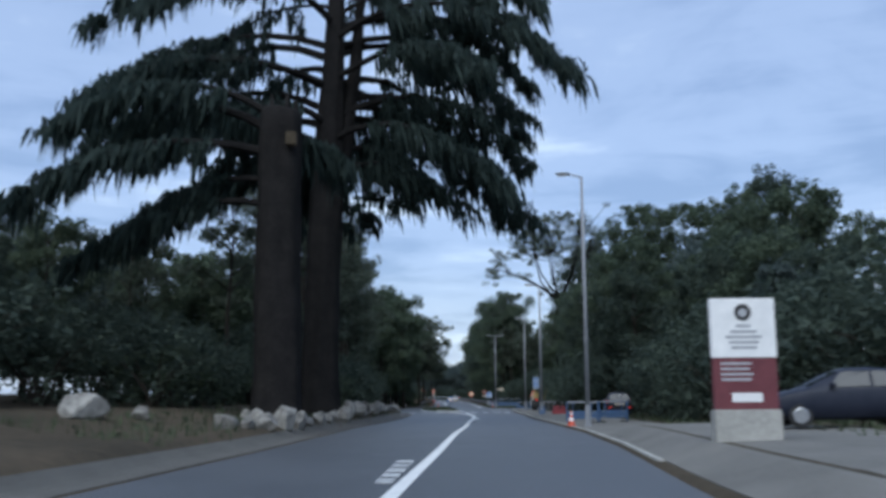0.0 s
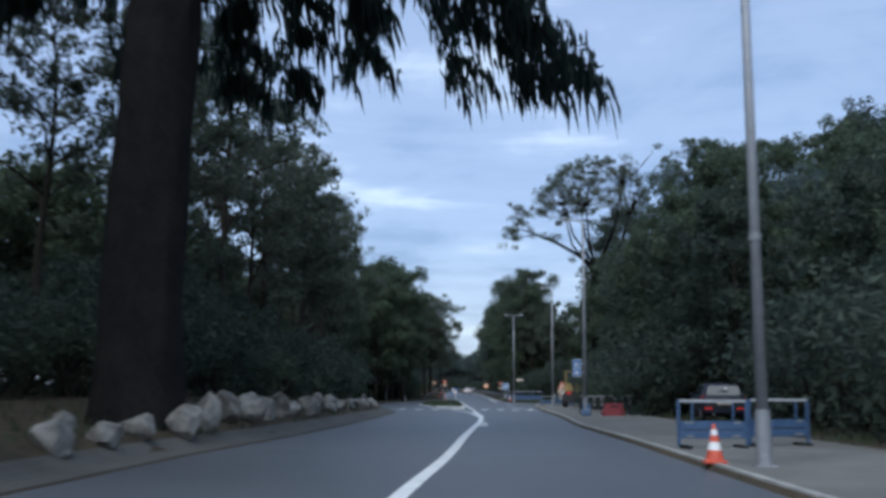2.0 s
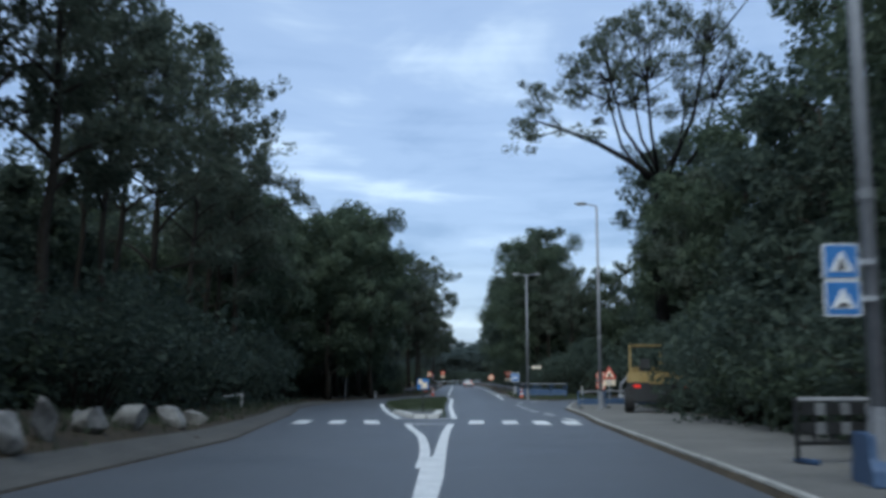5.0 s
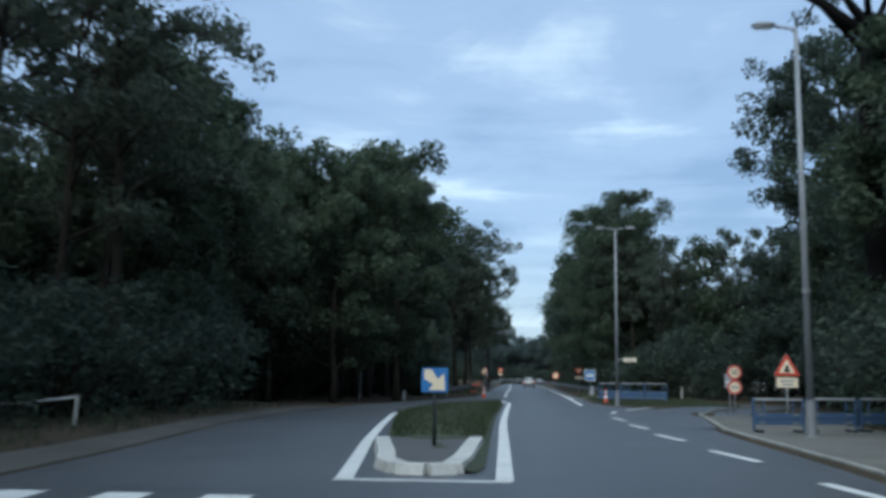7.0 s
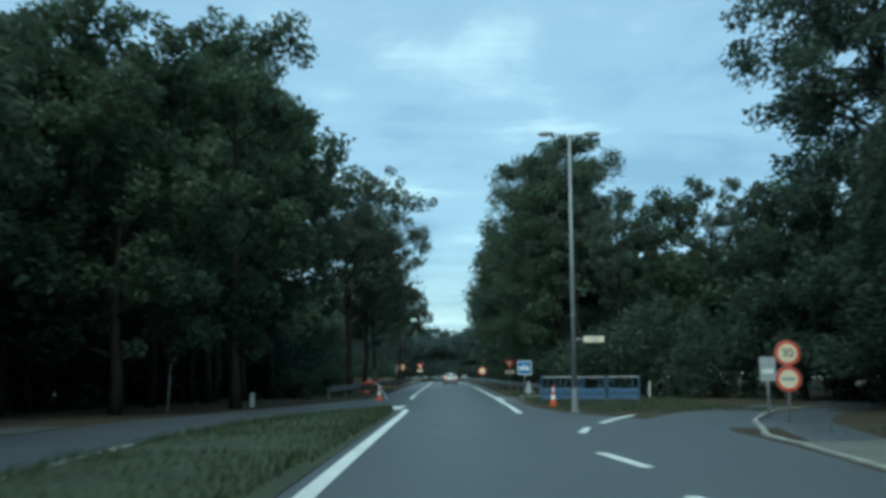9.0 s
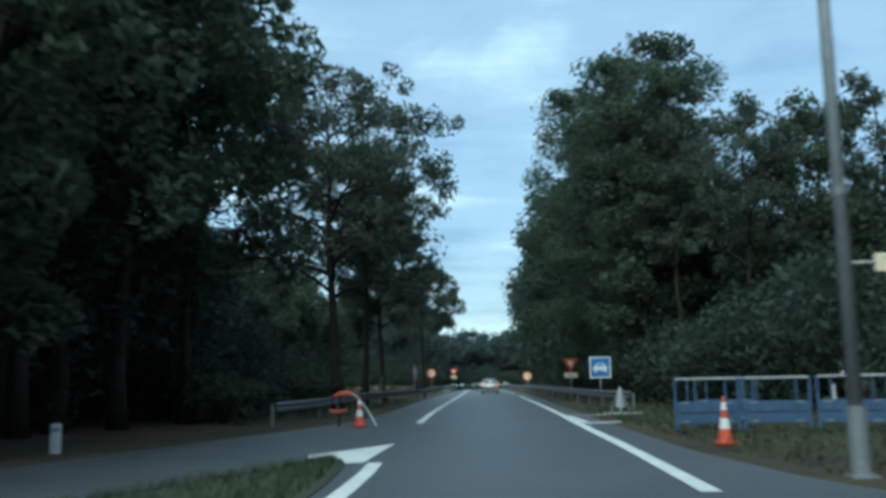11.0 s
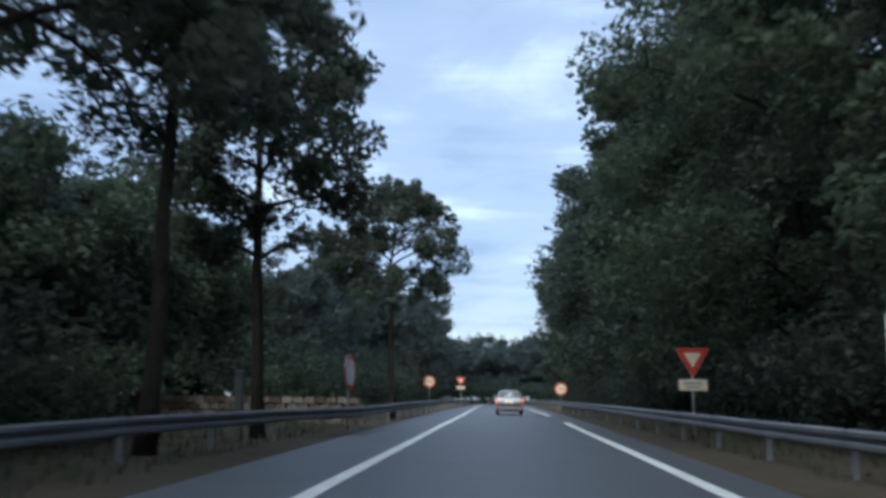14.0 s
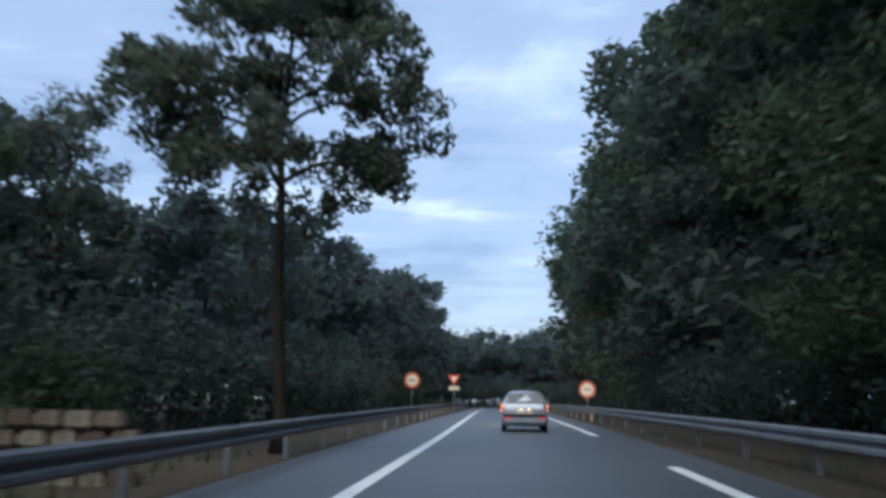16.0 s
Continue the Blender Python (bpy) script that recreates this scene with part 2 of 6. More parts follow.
# faint emission stands in for light that red reflectors and tail lenses throw back
M_REDGLOW = glowing("faint_red_glow", (0.75, 0.03, 0.02), 0.35)
M_PLATELIGHT = glowing("plate_lamp", (1.0, 0.75, 0.35), 3.0)

# ---------------------------------------------------------------- helpers for meshes
def mesh_from(name, verts, faces, smooth=False):
    me = bpy.data.meshes.new(name)
    me.from_pydata([tuple(v) for v in verts], [], [tuple(f) for f in faces])
    if smooth:
        me.shade_smooth()
    return me


def place(name, me, mat, parent=None, label="", m=None):
    ob = new(name, me)
    if mat and not me.materials:
        me.materials.append(mat)
    if parent:
        ob.parent = parent
    if m is not None:
        ob.matrix_basis = m
    if label:
        ob["label"] = label
    return ob


def part(name, bm, mat, parent=None, label="", m=None, smooth=False):
    """Link a bmesh as one mesh object, as a rule under a thing."""
    me = bpy.data.meshes.new(name)
    bmesh.ops.recalc_face_normals(bm, faces=bm.faces)
    bm.to_mesh(me)
    bm.free()
    if smooth:
        me.shade_smooth()
    return place(name, me, mat, parent, label, m)


def thing(name, x, y, z, label, category, group="", turn=0, kind=""):
    ob = new(name)
    ob.matrix_basis = pose(x, y, z, 0, 0, turn)
    return tagged(ob, label, category, group, kind)


def b_box(bm, x0, x1, y0, y1, z0, z1, bevel=0.0):
    made = bmesh.ops.create_cube(bm, size=1.0, matrix=Matrix.Translation(((x0 + x1) / 2, (y0 + y1) / 2, (z0 + z1) / 2)) @ Matrix.Diagonal((x1 - x0, y1 - y0, z1 - z0, 1)))
    if bevel:
        edges = list({e for v in made["verts"] for e in v.link_edges})
        bmesh.ops.bevel(bm, geom=edges, offset=bevel, segments=2, affect="EDGES")
    return bm


def box(x0, x1, y0, y1, z0, z1, bevel=0.0):
    return b_box(bmesh.new(), x0, x1, y0, y1, z0, z1, bevel)


def b_tube(bm, points, radii, sides=8, caps=True):
    """A tapered round tube along a line of points."""
    points = [Vector(p) for p in points]
    if isinstance(radii, (int, float)):
        radii = [radii] * len(points)
    rings, side = [], None
    for i, p in enumerate(points):
        d = (points[min(i + 1, len(points) - 1)] - points[max(i - 1, 0)]).normalized()
        ref = side if side and abs(side.dot(d)) < 0.9 else (Vector((1, 0, 0)) if abs(d.x) < 0.8 else Vector((0, 0, 1)))
        u = (ref - d * ref.dot(d)).normalized()
        side = u
        v = d.cross(u)
        rings.append([bm.verts.new(p + (u * math.cos(2 * math.pi * k / sides) + v * math.sin(2 * math.pi * k / sides)) * radii[i]) for k in range(sides)])
    for a, b in zip(rings, rings[1:]):
        for k in range(sides):
            bm.faces.new((a[k], a[(k + 1) % sides], b[(k + 1) % sides], b[k]))
    if caps:
        bm.faces.new(rings[0][::-1])
        bm.faces.new(rings[-1])
    return bm


def tube(points, radii, sides=8):
    return b_tube(bmesh.new(), points, radii, sides)


def b_prism(bm, outline, y0, y1):
    """An outline in x and z, given depth from y0 to y1."""
    a = [bm.verts.new((x, y0, z)) for x, z in outline]
    b = [bm.verts.new((x, y1, z)) for x, z in outline]
    bm.faces.new(a)
    bm.faces.new(b[::-1])
    for i in range(len(a)):
        j = (i + 1) % len(a)
        bm.faces.new((a[i], b[i], b[j], a[j]))
    return bm


def prism(outline, y0, y1):
    return b_prism(bmesh.new(), outline, y0, y1)


def disc(r, n=28, cx=0.0, cz=0.0):
    return [(cx + r * math.cos(2 * math.pi * k / n), cz + r * math.sin(2 * math.pi * k / n)) for k in range(n)]


def rounded(points, r, n=4):
    """Round the corners of a flat outline."""
    out, pts = [], [Vector(p) for p in points]
    for i, p in enumerate(pts):
        a, b = (pts[i - 1] - p).normalized(), (pts[(i + 1) % len(pts)] - p).normalized()
        s, e = p + a * r, p + b * r
        for k in range(n + 1):
            t = k / n
            out.append(tuple(s * (1 - t) ** 2 + p * 2 * t * (1 - t) + e * t * t))
    return out


def square(w, h, cx=0.0, cz=0.0, r=0.03):
    return rounded([(cx - w / 2, cz - h / 2), (cx + w / 2, cz - h / 2), (cx + w / 2, cz + h / 2), (cx - w / 2, cz + h / 2)], r)


def smooth_step(a, b, v):
    t = min(max((v - a) / (b - a), 0.0), 1.0)
    return t * t * (3 - 2 * t)


# ---------------------------------------------------------------- plan of the road
PROFILE_Y = [-100, 60, 80, 100, 120, 140, 160, 180, 200, 220, 240, 280, 340, 600, 3000]
PROFILE_Z = [0.0, 0.0, -0.06, -0.14, -0.15, -0.10, 0.04, 0.24, 0.41, 0.53, 0.61, 0.71, 0.84, 1.3, 5.0]
LEFT_Y = [-100, 0, 16, 24, 34, 42, 50, 60, 74, 84, 92, 105, 117, 128, 140, 150, 155, 165, 3000]
LEFT_X = [-11.5, -6.1, -5.2, -4.9, -4.5, -3.8, -3.3, -2.9, -2.9, -4.0, -4.8, -6.6, -7.0, -6.6, -4.4, -2.2, -1.2, -0.9, -4.0]
RIGHT_Y = [-100, 3.7, 15.7, 26, 40, 50, 56, 64, 74, 84, 92, 104, 115, 124, 128, 134, 140, 3000]
RIGHT_X = [-4.0, 2.7, 3.9, 4.6, 5.0, 5.1, 5.45, 5.95, 6.4, 6.9, 7.5, 8.1, 9.6, 10.6, 9.6, 7.6, 7.2, 4.0]


def road_z(y):
    return float(np.interp(y, PROFILE_Y, PROFILE_Z))


def road_left(y):
    return float(np.interp(y, LEFT_Y, LEFT_X))


def road_right(y):
    return float(np.interp(y, RIGHT_Y, RIGHT_X))


def ground_z(x, y):
    """Height of the ground: road, bank on the left, footway on the right."""
    z = road_z(y)
    dl, dr = road_left(y) - x, x - road_right(y)
    if dl > 0:
        near = 1 - smooth_step(118, 128, y)
        low = 1 - 0.6 * smooth_step(66, 84, y)
        z += near * (0.02 + 0.42 * low * smooth_step(0.5, 1.5, dl) + 0.5 * low * smooth_step(2, 6, dl) + 0.5 * smooth_step(6, 20, dl))
        z += 0.5 * smooth_step(12, 40, dl) + 0.10 * (noise.noise((x * 0.35, y * 0.35, 3.0))) * smooth_step(1.0, 3.0, dl)
    elif dr > 0:
        near = 1 - smooth_step(119, 126, y)
        z += near * (0.08 + 0.05 * smooth_step(0, 4, dr)) + 0.3 * smooth_step(8, 30, dr)
        z += 0.34 * smooth_step(0.25, 1.2, dr) * smooth_step(-14, 2, y) * (1 - smooth_step(20, 28, y))
        z += 0.08 * (noise.noise((x * 0.35, y * 0.35, 7.0))) * smooth_step(3.0, 6.0, dr)
    return z


def span(a, b, step):
    n = max(int(round((b - a) / step)), 1)
    return [a + (b - a) * i / n for i in range(n + 1)]


# one sheet of ground; under the road it lies a hand lower
ROWS_Y = [-1500, -600, -250, -100] + span(-60, 240, 1.5) + span(243, 420, 6) + [460, 520, 600, 800, 1200, 2000, 3000]
OUT = [0.0, 0.25, 0.6, 0.9, 1.2, 1.6, 2.1, 2.8, 3.6, 4.6, 6, 8, 10.5, 14, 18, 24, 32, 45, 70, 120, 250, 600, 1500]
verts, faces = [], []
for y in ROWS_Y:
    xl, xr = road_left(y), road_right(y)
    line = [(xl - d, y, ground_z(xl - d - 1e-6, y)) for d in reversed(OUT)]
    line += [(xl + (xr - xl) * f, y, road_z(y) - 0.12) for f in (0.02, 0.35, 0.65, 0.98)]
    line += [(xr + d, y, ground_z(xr + d + 1e-6, y)) for d in OUT]
    verts += line
wide = 2 * len(OUT) + 4
for i in range(len(ROWS_Y) - 1):
    for j in range(wide - 1):
        a = i * wide + j
        faces.append((a, a + 1, a + wide + 1, a + wide))
ground = place("ground", mesh_from("ground", verts, faces, True), M_EARTH)
tagged(ground, "dark earth and leaf litter under roadside trees", "ground", kind="structure")


def strip(name, left, right, ys, mat, lift, label, category, follow=False, depth=0.25, cols=6, kind="structure"):
    """A paved band between two edges that are functions of y, with sides that go down into the ground."""
    vs, fs = [], []
    for y in ys:
        a, b = left(y), right(y)
        for k in range(cols + 1):
            x = a + (b - a) * k / cols
            vs.append((x, y, (ground_z(x, y) if follow else road_z(y)) + lift))
        vs.append((a, y, road_z(y) - depth))
        vs.append((b, y, road_z(y) - depth))
    w = cols + 3
    for i in range(len(ys) - 1):
        p, q = i * w, (i + 1) * w
        for k in range(cols):
            fs.append((p + k, p + k + 1, q + k + 1, q + k))
        fs.append((p + cols + 1, p, q, q + cols + 1))
        fs.append((p + cols, p + cols + 2, q + cols + 2, q + cols))
    ob = place(name, mesh_from(name, vs, fs), mat)
    return tagged(ob, label, category, kind=kind)


strip("road", road_left, road_right, [-1500, -400, -100] + span(-60, 420, 1.5) + [600, 1200, 3000], M_ASPHALT, 0.0, "dark grey asphalt road with worn surface", "road")
strip("shoulder", lambda y: road_left(y) - 1.0, lambda y: road_left(y) - 0.02, span(-60, 124, 1.5), M_SHOULDER, 0.012, "dirty gravel shoulder along the road edge", "shoulder", True)
strip("pavement", lambda y: road_right(y) + 0.16, lambda y: road_right(y) + (5.5 if y < 30 else 4.2), span(-60, 116, 1.5), M_GRAVEL, 0.015, "pale compacted gravel footway beside the road", "pavement", True)


def ribbon(name, points, width, mat, lift, label, category, step=1.0, depth=0.2):
    """A side road along a line of points."""
    pts = [Vector((x, y)) for x, y in points]
    fine_pts = []
    for i in range(len(pts) - 1):
        p0, p1, p2, p3 = pts[max(i - 1, 0)], pts[i], pts[i + 1], pts[min(i + 2, len(pts) - 1)]
        n = max(int((p2 - p1).length / step), 1)
        for k in range(n):
            t = k / n
            fine_pts.append(0.5 * (2 * p1 + (p2 - p0) * t + (2 * p0 - 5 * p1 + 4 * p2 - p3) * t * t + (3 * p1 - p0 - 3 * p2 + p3) * t ** 3))
    fine_pts.append(pts[-1])
    vs, fs = [], []
    for i, p in enumerate(fine_pts):
        d = (fine_pts[min(i + 1, len(fine_pts) - 1)] - fine_pts[max(i - 1, 0)]).normalized()
        s = Vector((d.y, -d.x)) * width / 2
        for f in (-1, -0.5, 0, 0.5, 1):
            q = p + s * f
            vs.append((q.x, q.y, max(road_z(q.y), ground_z(q.x, q.y) if width > 2 else -9) + lift))
        for f in (-1, 1):
            q = p + s * f
            vs.append((q.x, q.y, road_z(q.y) - depth))
    for i in range(len(fine_pts) - 1):
        p, q = i * 7, i * 7 + 7
        for k in range(4):
            fs.append((p + k, p + k + 1, q + k + 1, q + k))
        fs += [(p + 5, p, q, q + 5), (p + 4, p + 6, q + 6, q + 4)]
    return tagged(place(name, mesh_from(name, vs, fs), mat), label, category, kind="structure")


ribbon("side_road", [(7.6, 106), (8.6, 114), (10.4, 122), (13.8, 131), (19, 139), (27, 145), (40, 150), (70, 156)], 5.4, M_ASPHALT, 0.006, "asphalt slip lane bending off into the trees", "road")


# ---------------------------------------------------------------- road markings
def marking(points, width, mat=M_PAINT, label="white painted road line"):
    return ribbon("road_marking", points, width, mat, 0.011 if width < 2 else 0.01, label, "road marking", depth=-0.004)


def slab(outline, mat=M_PAINT, label="white painted road marking", lift=0.011):
    bm = bmesh.new()
    top = [bm.verts.new((x, y, road_z(y) + lift)) for x, y in outline]
    low = [bm.verts.new((x, y, road_z(y) + 0.002)) for x, y in outline]
    bm.faces.new(top)
    for i in range(len(top)):
        j = (i + 1) % len(top)
        bm.faces.new((top[i], low[i], low[j], top[j]))
    return tagged(part("road_marking", bm, mat), label, "road marking", kind="structure")


marking([(-5.4, -60), (-1.75, 0), (-0.86, 14.5), (-0.2, 26), (0.4, 34), (0.84, 42), (1.38, 50.7), (1.7, 56), (1.92, 62)], 0.22)
for k in range(5):
    # worn rungs of an older marking beside the centre line
    y = 5.2 + 1.15 * k
    slab([(-1.9 + 0.03 * k, y), (-1.62 + 0.05 * k, y - 0.1), (-1.6 + 0.05 * k, y + 0.62), (-1.88 + 0.03 * k, y + 0.7)], M_WORNPAINT, "worn white rung beside the centre line")
for k in range(5):
    y = 50.2 + 0.9 * k
    slab([(1.46 + 0.055 * k, y), (1.79 + 0.03 * k, y), (1.81 + 0.03 * k, y + 0.5), (1.49 + 0.055 * k, y + 0.5)], M_PAINT, "short white rung beside the centre line")
slab([(1.8, 61.9), (2.06, 61.9), (2.1, 64.9), (2.06, 68), (1.86, 69.2), (1.72, 66.3)], M_PAINT, "white painted fork where the centre line splits", 0.015)
marking([(1.74, 66.2), (1.66, 70), (1.37, 75.4), (0.9, 80), (0.62, 83.2)], 0.2)
marking([(1.98, 66), (1.95, 72), (1.96, 78), (2.04, 83.2)], 0.22)
slab([(0.52, 83.1), (2.15, 83.1), (2.15, 83.35), (0.52, 83.35)])
for x, lean in ((-3.22, -0.26), (-2.02, -0.25), (-0.8, -0.33), (2.6, 0.08), (3.76, 0.06), (4.8, 0.07), (5.78, 0.12)):
    y = 83.35 - (0.35 if x > 4.5 else 0.0)
    slab([(x, y), (x + 0.52, y), (x + 0.52 + lean, y + 3.15), (x + lean, y + 3.15)], M_PAINT, "white stripe of a pedestrian crossing")
slab([(-0.12, 88.45), (2.2, 88.55), (2.2, 88.72), (-0.12, 88.62)])
marking([(2.12, 88.6), (1.98, 97), (1.8, 108), (1.72, 122), (1.72, 134), (1.6, 137.9)], 0.24)
marking([(0.02, 88.5), (-0.52, 93), (-1.12, 98), (-1.85, 105), (-2.6, 113), (-2.9, 117)], 0.24)
slab([(1.45, 142.8), (0.12, 139.85), (0.3, 138.9), (0.35, 138.0), (1.4, 138.0)], M_PAINT, "solid white painted arrowhead at the tip of the island", 0.015)
for x, y in ((6.6, 86.5), (6.42, 93.0), (6.22, 99.3), (6.18, 105.4), (6.2, 111.6)):
    marking([(x, y), (x - 0.12, y + 1.4), (x - 0.24, y + 2.8)], 0.2, M_PAINT, "white dash between the lanes")
marking([(6.5, 120.5), (7.0, 123)], 0.2, M_PAINT, "white dash between the lanes")
marking([(7.7, 125.2), (8.7, 128.3), (9.8, 131.2)], 0.22, M_PAINT, "white dash between the lanes")
marking([(1.26, 153.2), (1.14, 162), (1.13, 170), (1.17, 180), (1.16, 190), (1.18, 208), (0.95, 235), (0.5, 280), (0.3, 400)], 0.24)
marking([(6.0, 133), (6.18, 141), (6.2, 149), (6.28, 158), (6.27, 168), (6.2, 178), (6.13, 190), (6.1, 198.0)], 0.24)
slab([(6.38, 151.3), (6.64, 151.3), (6.62, 154.0), (6.56, 156.4), (6.42, 157.3), (6.4, 154.0)], M_PAINT, "broad white painted edge at the mouth of the slip lane")
for a in (211.5, 256.5, 301.5, 346.5):
    marking([(6.03 - (a - 211.5) * 0.008, a), (5.88 - (a - 211.5) * 0.008, a + 19), (5.73 - (a - 211.5) * 0.008, a + 38)], 0.24)
slab([(6.45, 157.35), (8.0, 157.85), (8.0, 158.05), (6.45, 157.6)])
slab([(6.5, 151.0), (7.6, 151.6), (7.6, 152.1), (6.5, 151.5)])

# ---------------------------------------------------------------- traffic island
ISLE_Y = [89.4, 90.5, 95, 100, 106, 112, 118, 124, 130, 134, 137.6]
ISLE_L = [0.5, 0.2, -0.3, -0.95, -1.65, -2.3, -2.75, -2.7, -1.9, -0.5, 0.9]
ISLE_R = [1.65, 1.8, 1.72, 1.62, 1.52, 1.45, 1.42, 1.42, 1.42, 1.38, 1.15]


def isle_left(y):
    return float(np.interp(y, ISLE_Y, ISLE_L))


def isle_right(y):
    return float(np.interp(y, ISLE_Y, ISLE_R))


vs, fs = [], []
isle_ys = span(89.7, 137.5, 0.8)
for y in isle_ys:
    a, b = isle_left(y), isle_right(y)
    h = 0.05 + 0.11 * smooth_step(95.5, 98, y) - 0.1 * smooth_step(110, 120, y)
    for k in range(9):
        f = k / 8
        x = a + (b - a) * f
        vs.append((x, y, road_z(y) + (0.02 if k in (0, 8) else h + 0.07 * math.sin(math.pi * f) + 0.03 * noise.noise((x * 2, y * 2, 1)))))
for i in range(len(isle_ys) - 1):
    for k in range(8):
        a = i * 9 + k
        fs.append((a, a + 1, a + 10, a + 9))
tagged(place("traffic_island", mesh_from("traffic_island", vs, fs, True), M_TURF), "grassy traffic island in the middle of the road", "traffic island", kind="structure")

rng = random.Random(11)
vs, fs = [], []


def blade(vs, fs, x, y, z, h, lean, w=0.02):
    a = rng.uniform(0, 6.28)
    i = len(vs)
    dx, dy = math.cos(a), math.sin(a)
    vs += [(x - dy * w, y + dx * w, z), (x + dy * w, y - dx * w, z), (x + dx * lean, y + dy * lean, z + h)]
    fs.append((i, i + 1, i + 2))


for _ in range(15000):
    y = rng.uniform(96.8, 137.2)
    x = rng.uniform(isle_left(y) + 0.1, isle_right(y) - 0.1)
    blade(vs, fs, x, y, road_z(y) + (0.14 if y < 112 else 0.05), rng.uniform(0.08, 0.22), rng.uniform(0.02, 0.1), 0.018)
for _ in range(9000):
    y = rng.uniform(10, 200)
    side = rng.random() < 0.55
    x = road_left(y) - rng.uniform(1.0, 5) if side else road_right(y) + (rng.uniform(4.3, 8) if y < 118 else rng.uniform(1.2, 6))
    if 119 < y < 158:
        continue
    for _ in range(2):
        blade(vs, fs, x + rng.gauss(0, 0.06), y + rng.gauss(0, 0.06), ground_z(x, y) - 0.02, rng.uniform(0.10, 0.34), rng.uniform(0.03, 0.15), 0.02)
for _ in range(9000):
    y = rng.uniform(134, 165)
    x = road_right(y) + rng.uniform(0.5, 9)
    blade(vs, fs, x, y, ground_z(x, y) - 0.01, rng.uniform(0.06, 0.2), rng.uniform(0.02, 0.1), 0.02)
tagged(place("grass", mesh_from("grass", vs, fs), M_GRASS), "thin grass on the island and the verges", "grass", kind="stuff")

# pale concrete nose round the front of the island
nose = thing("island_nose", 0, 0, 0, "pale concrete kerb round the front of the island", "kerb", kind="structure")
NOSE = [(-0.58, 96.4), (-0.28, 94.4), (0.05, 92.4), (0.3, 90.5), (0.62, 89.6), (1.02, 89.5), (1.35, 89.7), (1.42, 91.5), (1.4, 93.4), (1.39, 95.2), (1.38, 97.0)]
infill = bmesh.new()
infill.faces.new([infill.verts.new((x, y, road_z(y) + 0.125)) for x, y in reversed(NOSE)])
part("paving", infill, M_WORN, nose, "worn dark asphalt inside the kerb")
for pts in zip(NOSE, NOSE[1:]):
    (x0, y0), (x1, y1) = pts
    a, b = Vector((x0, y0)), Vector((x1, y1))
    d = (b - a).normalized()
    s = Vector((d.y, -d.x)) * 0.19
    bm = bmesh.new()
    lo = [bm.verts.new((*(q), road_z(q.y) - 0.02)) for q in (a - s, a + s, b + s, b - s)]
    hi = [bm.verts.new((*(q), road_z(q.y) + 0.15)) for q in (a - s * 0.75, a + s * 0.75, b + s * 0.75, b - s * 0.75)]
    bm.faces.new(hi)
    for i in range(4):
        bm.faces.new((lo[i], lo[(i + 1) % 4], hi[(i + 1) % 4], hi[i]))
    part("kerb_stone", bm, M_PALE, nose)

# ---------------------------------------------------------------- street lamps
def lamp_post(x, y, tall, arms, label, reach=1.1):
    root = thing("street_lamp", x, y, ground_z(x, y), label, "street lamp", "street lamps")
    base = bmesh.new()
    b_tube(base, [(0, 0, -0.1), (0, 0, 0.9)], [0.13, 0.12], 14)
    b_box(base, -0.17, 0.17, -0.17, 0.17, -0.1, 0.04, 0.01)
    part("base", base, M_POLE, root, smooth=False)
    part("pole", tube([(0, 0, 0.85), (0, 0, tall * 0.55), (0, 0, tall)], [0.095, 0.08, 0.055], 14), M_POLE, root, smooth=True)
    part("collar", tube([(0, 0, tall * 0.34), (0, 0, tall * 0.34 + 0.12)], 0.105, 14), M_LAMP, root)
    for side in arms:
        arm = part("arm", tube([(0, 0, tall - 0.04), (side * 0.12, 0, tall + 0.02), (side * (reach - 0.55), 0, tall + 0.1)], [0.05, 0.04, 0.035], 10), M_POLE, root, smooth=True)
        bm = bmesh.new()
        rings = []
        for f, w, h in ((0, 0.05, 0.05), (0.12, 0.11, 0.09), (0.45, 0.14, 0.11), (0.8, 0.13, 0.09), (1.0, 0.05, 0.05)):
            cx = side * (reach - 0.6 + 0.62 * f)
            rings.append([bm.verts.new((cx, w * math.cos(a), tall + 0.11 + h * math.sin(a) * (1.0 if math.sin(a) > 0 else 0.55))) for a in [2 * math.pi * k / 12 for k in range(12)]])
        for a, b in zip(rings, rings[1:]):
            for k in range(12):
                bm.faces.new((a[k], a[(k + 1) % 12], b[(k + 1) % 12], b[k]))
        bm.faces.new(rings[0][::-1])
        bm.faces.new(rings[-1])
        head = part("lamp_head", bm, M_LAMP, root, smooth=True)
        part("lens", box(side * (reach - 0.27) - 0.2, side * (reach - 0.27) + 0.2, -0.09, 0.09, tall + 0.035, tall + 0.062, 0.008), M_WHITE, head, "pale lamp cover")
    return root


lamp_post(5.45, 30.8, 10.7, (-1,), "tall grey street lamp with one arm over the road")
lamp_post(7.05, 62.7, 9.65, (-1,), "grey street lamp carrying two blue crossing signs")
lamp_post(9.4, 100.1, 10.35, (-1,), "grey street lamp beside the crossing")
double = lamp_post(8.2, 134.4, 10.7, (-1, 1), "tall grey street lamp with two heads", 1.2)
part("name_plate", prism(square(0.78, 0.24, 0.78, 2.75, 0.02), -0.02, 0.01), M_CREAM, double, "pale street name plate")
part("bracket", tube([(0, 0, 2.75), (0.42, 0, 2.75)], 0.022, 8), M_STEEL, double)
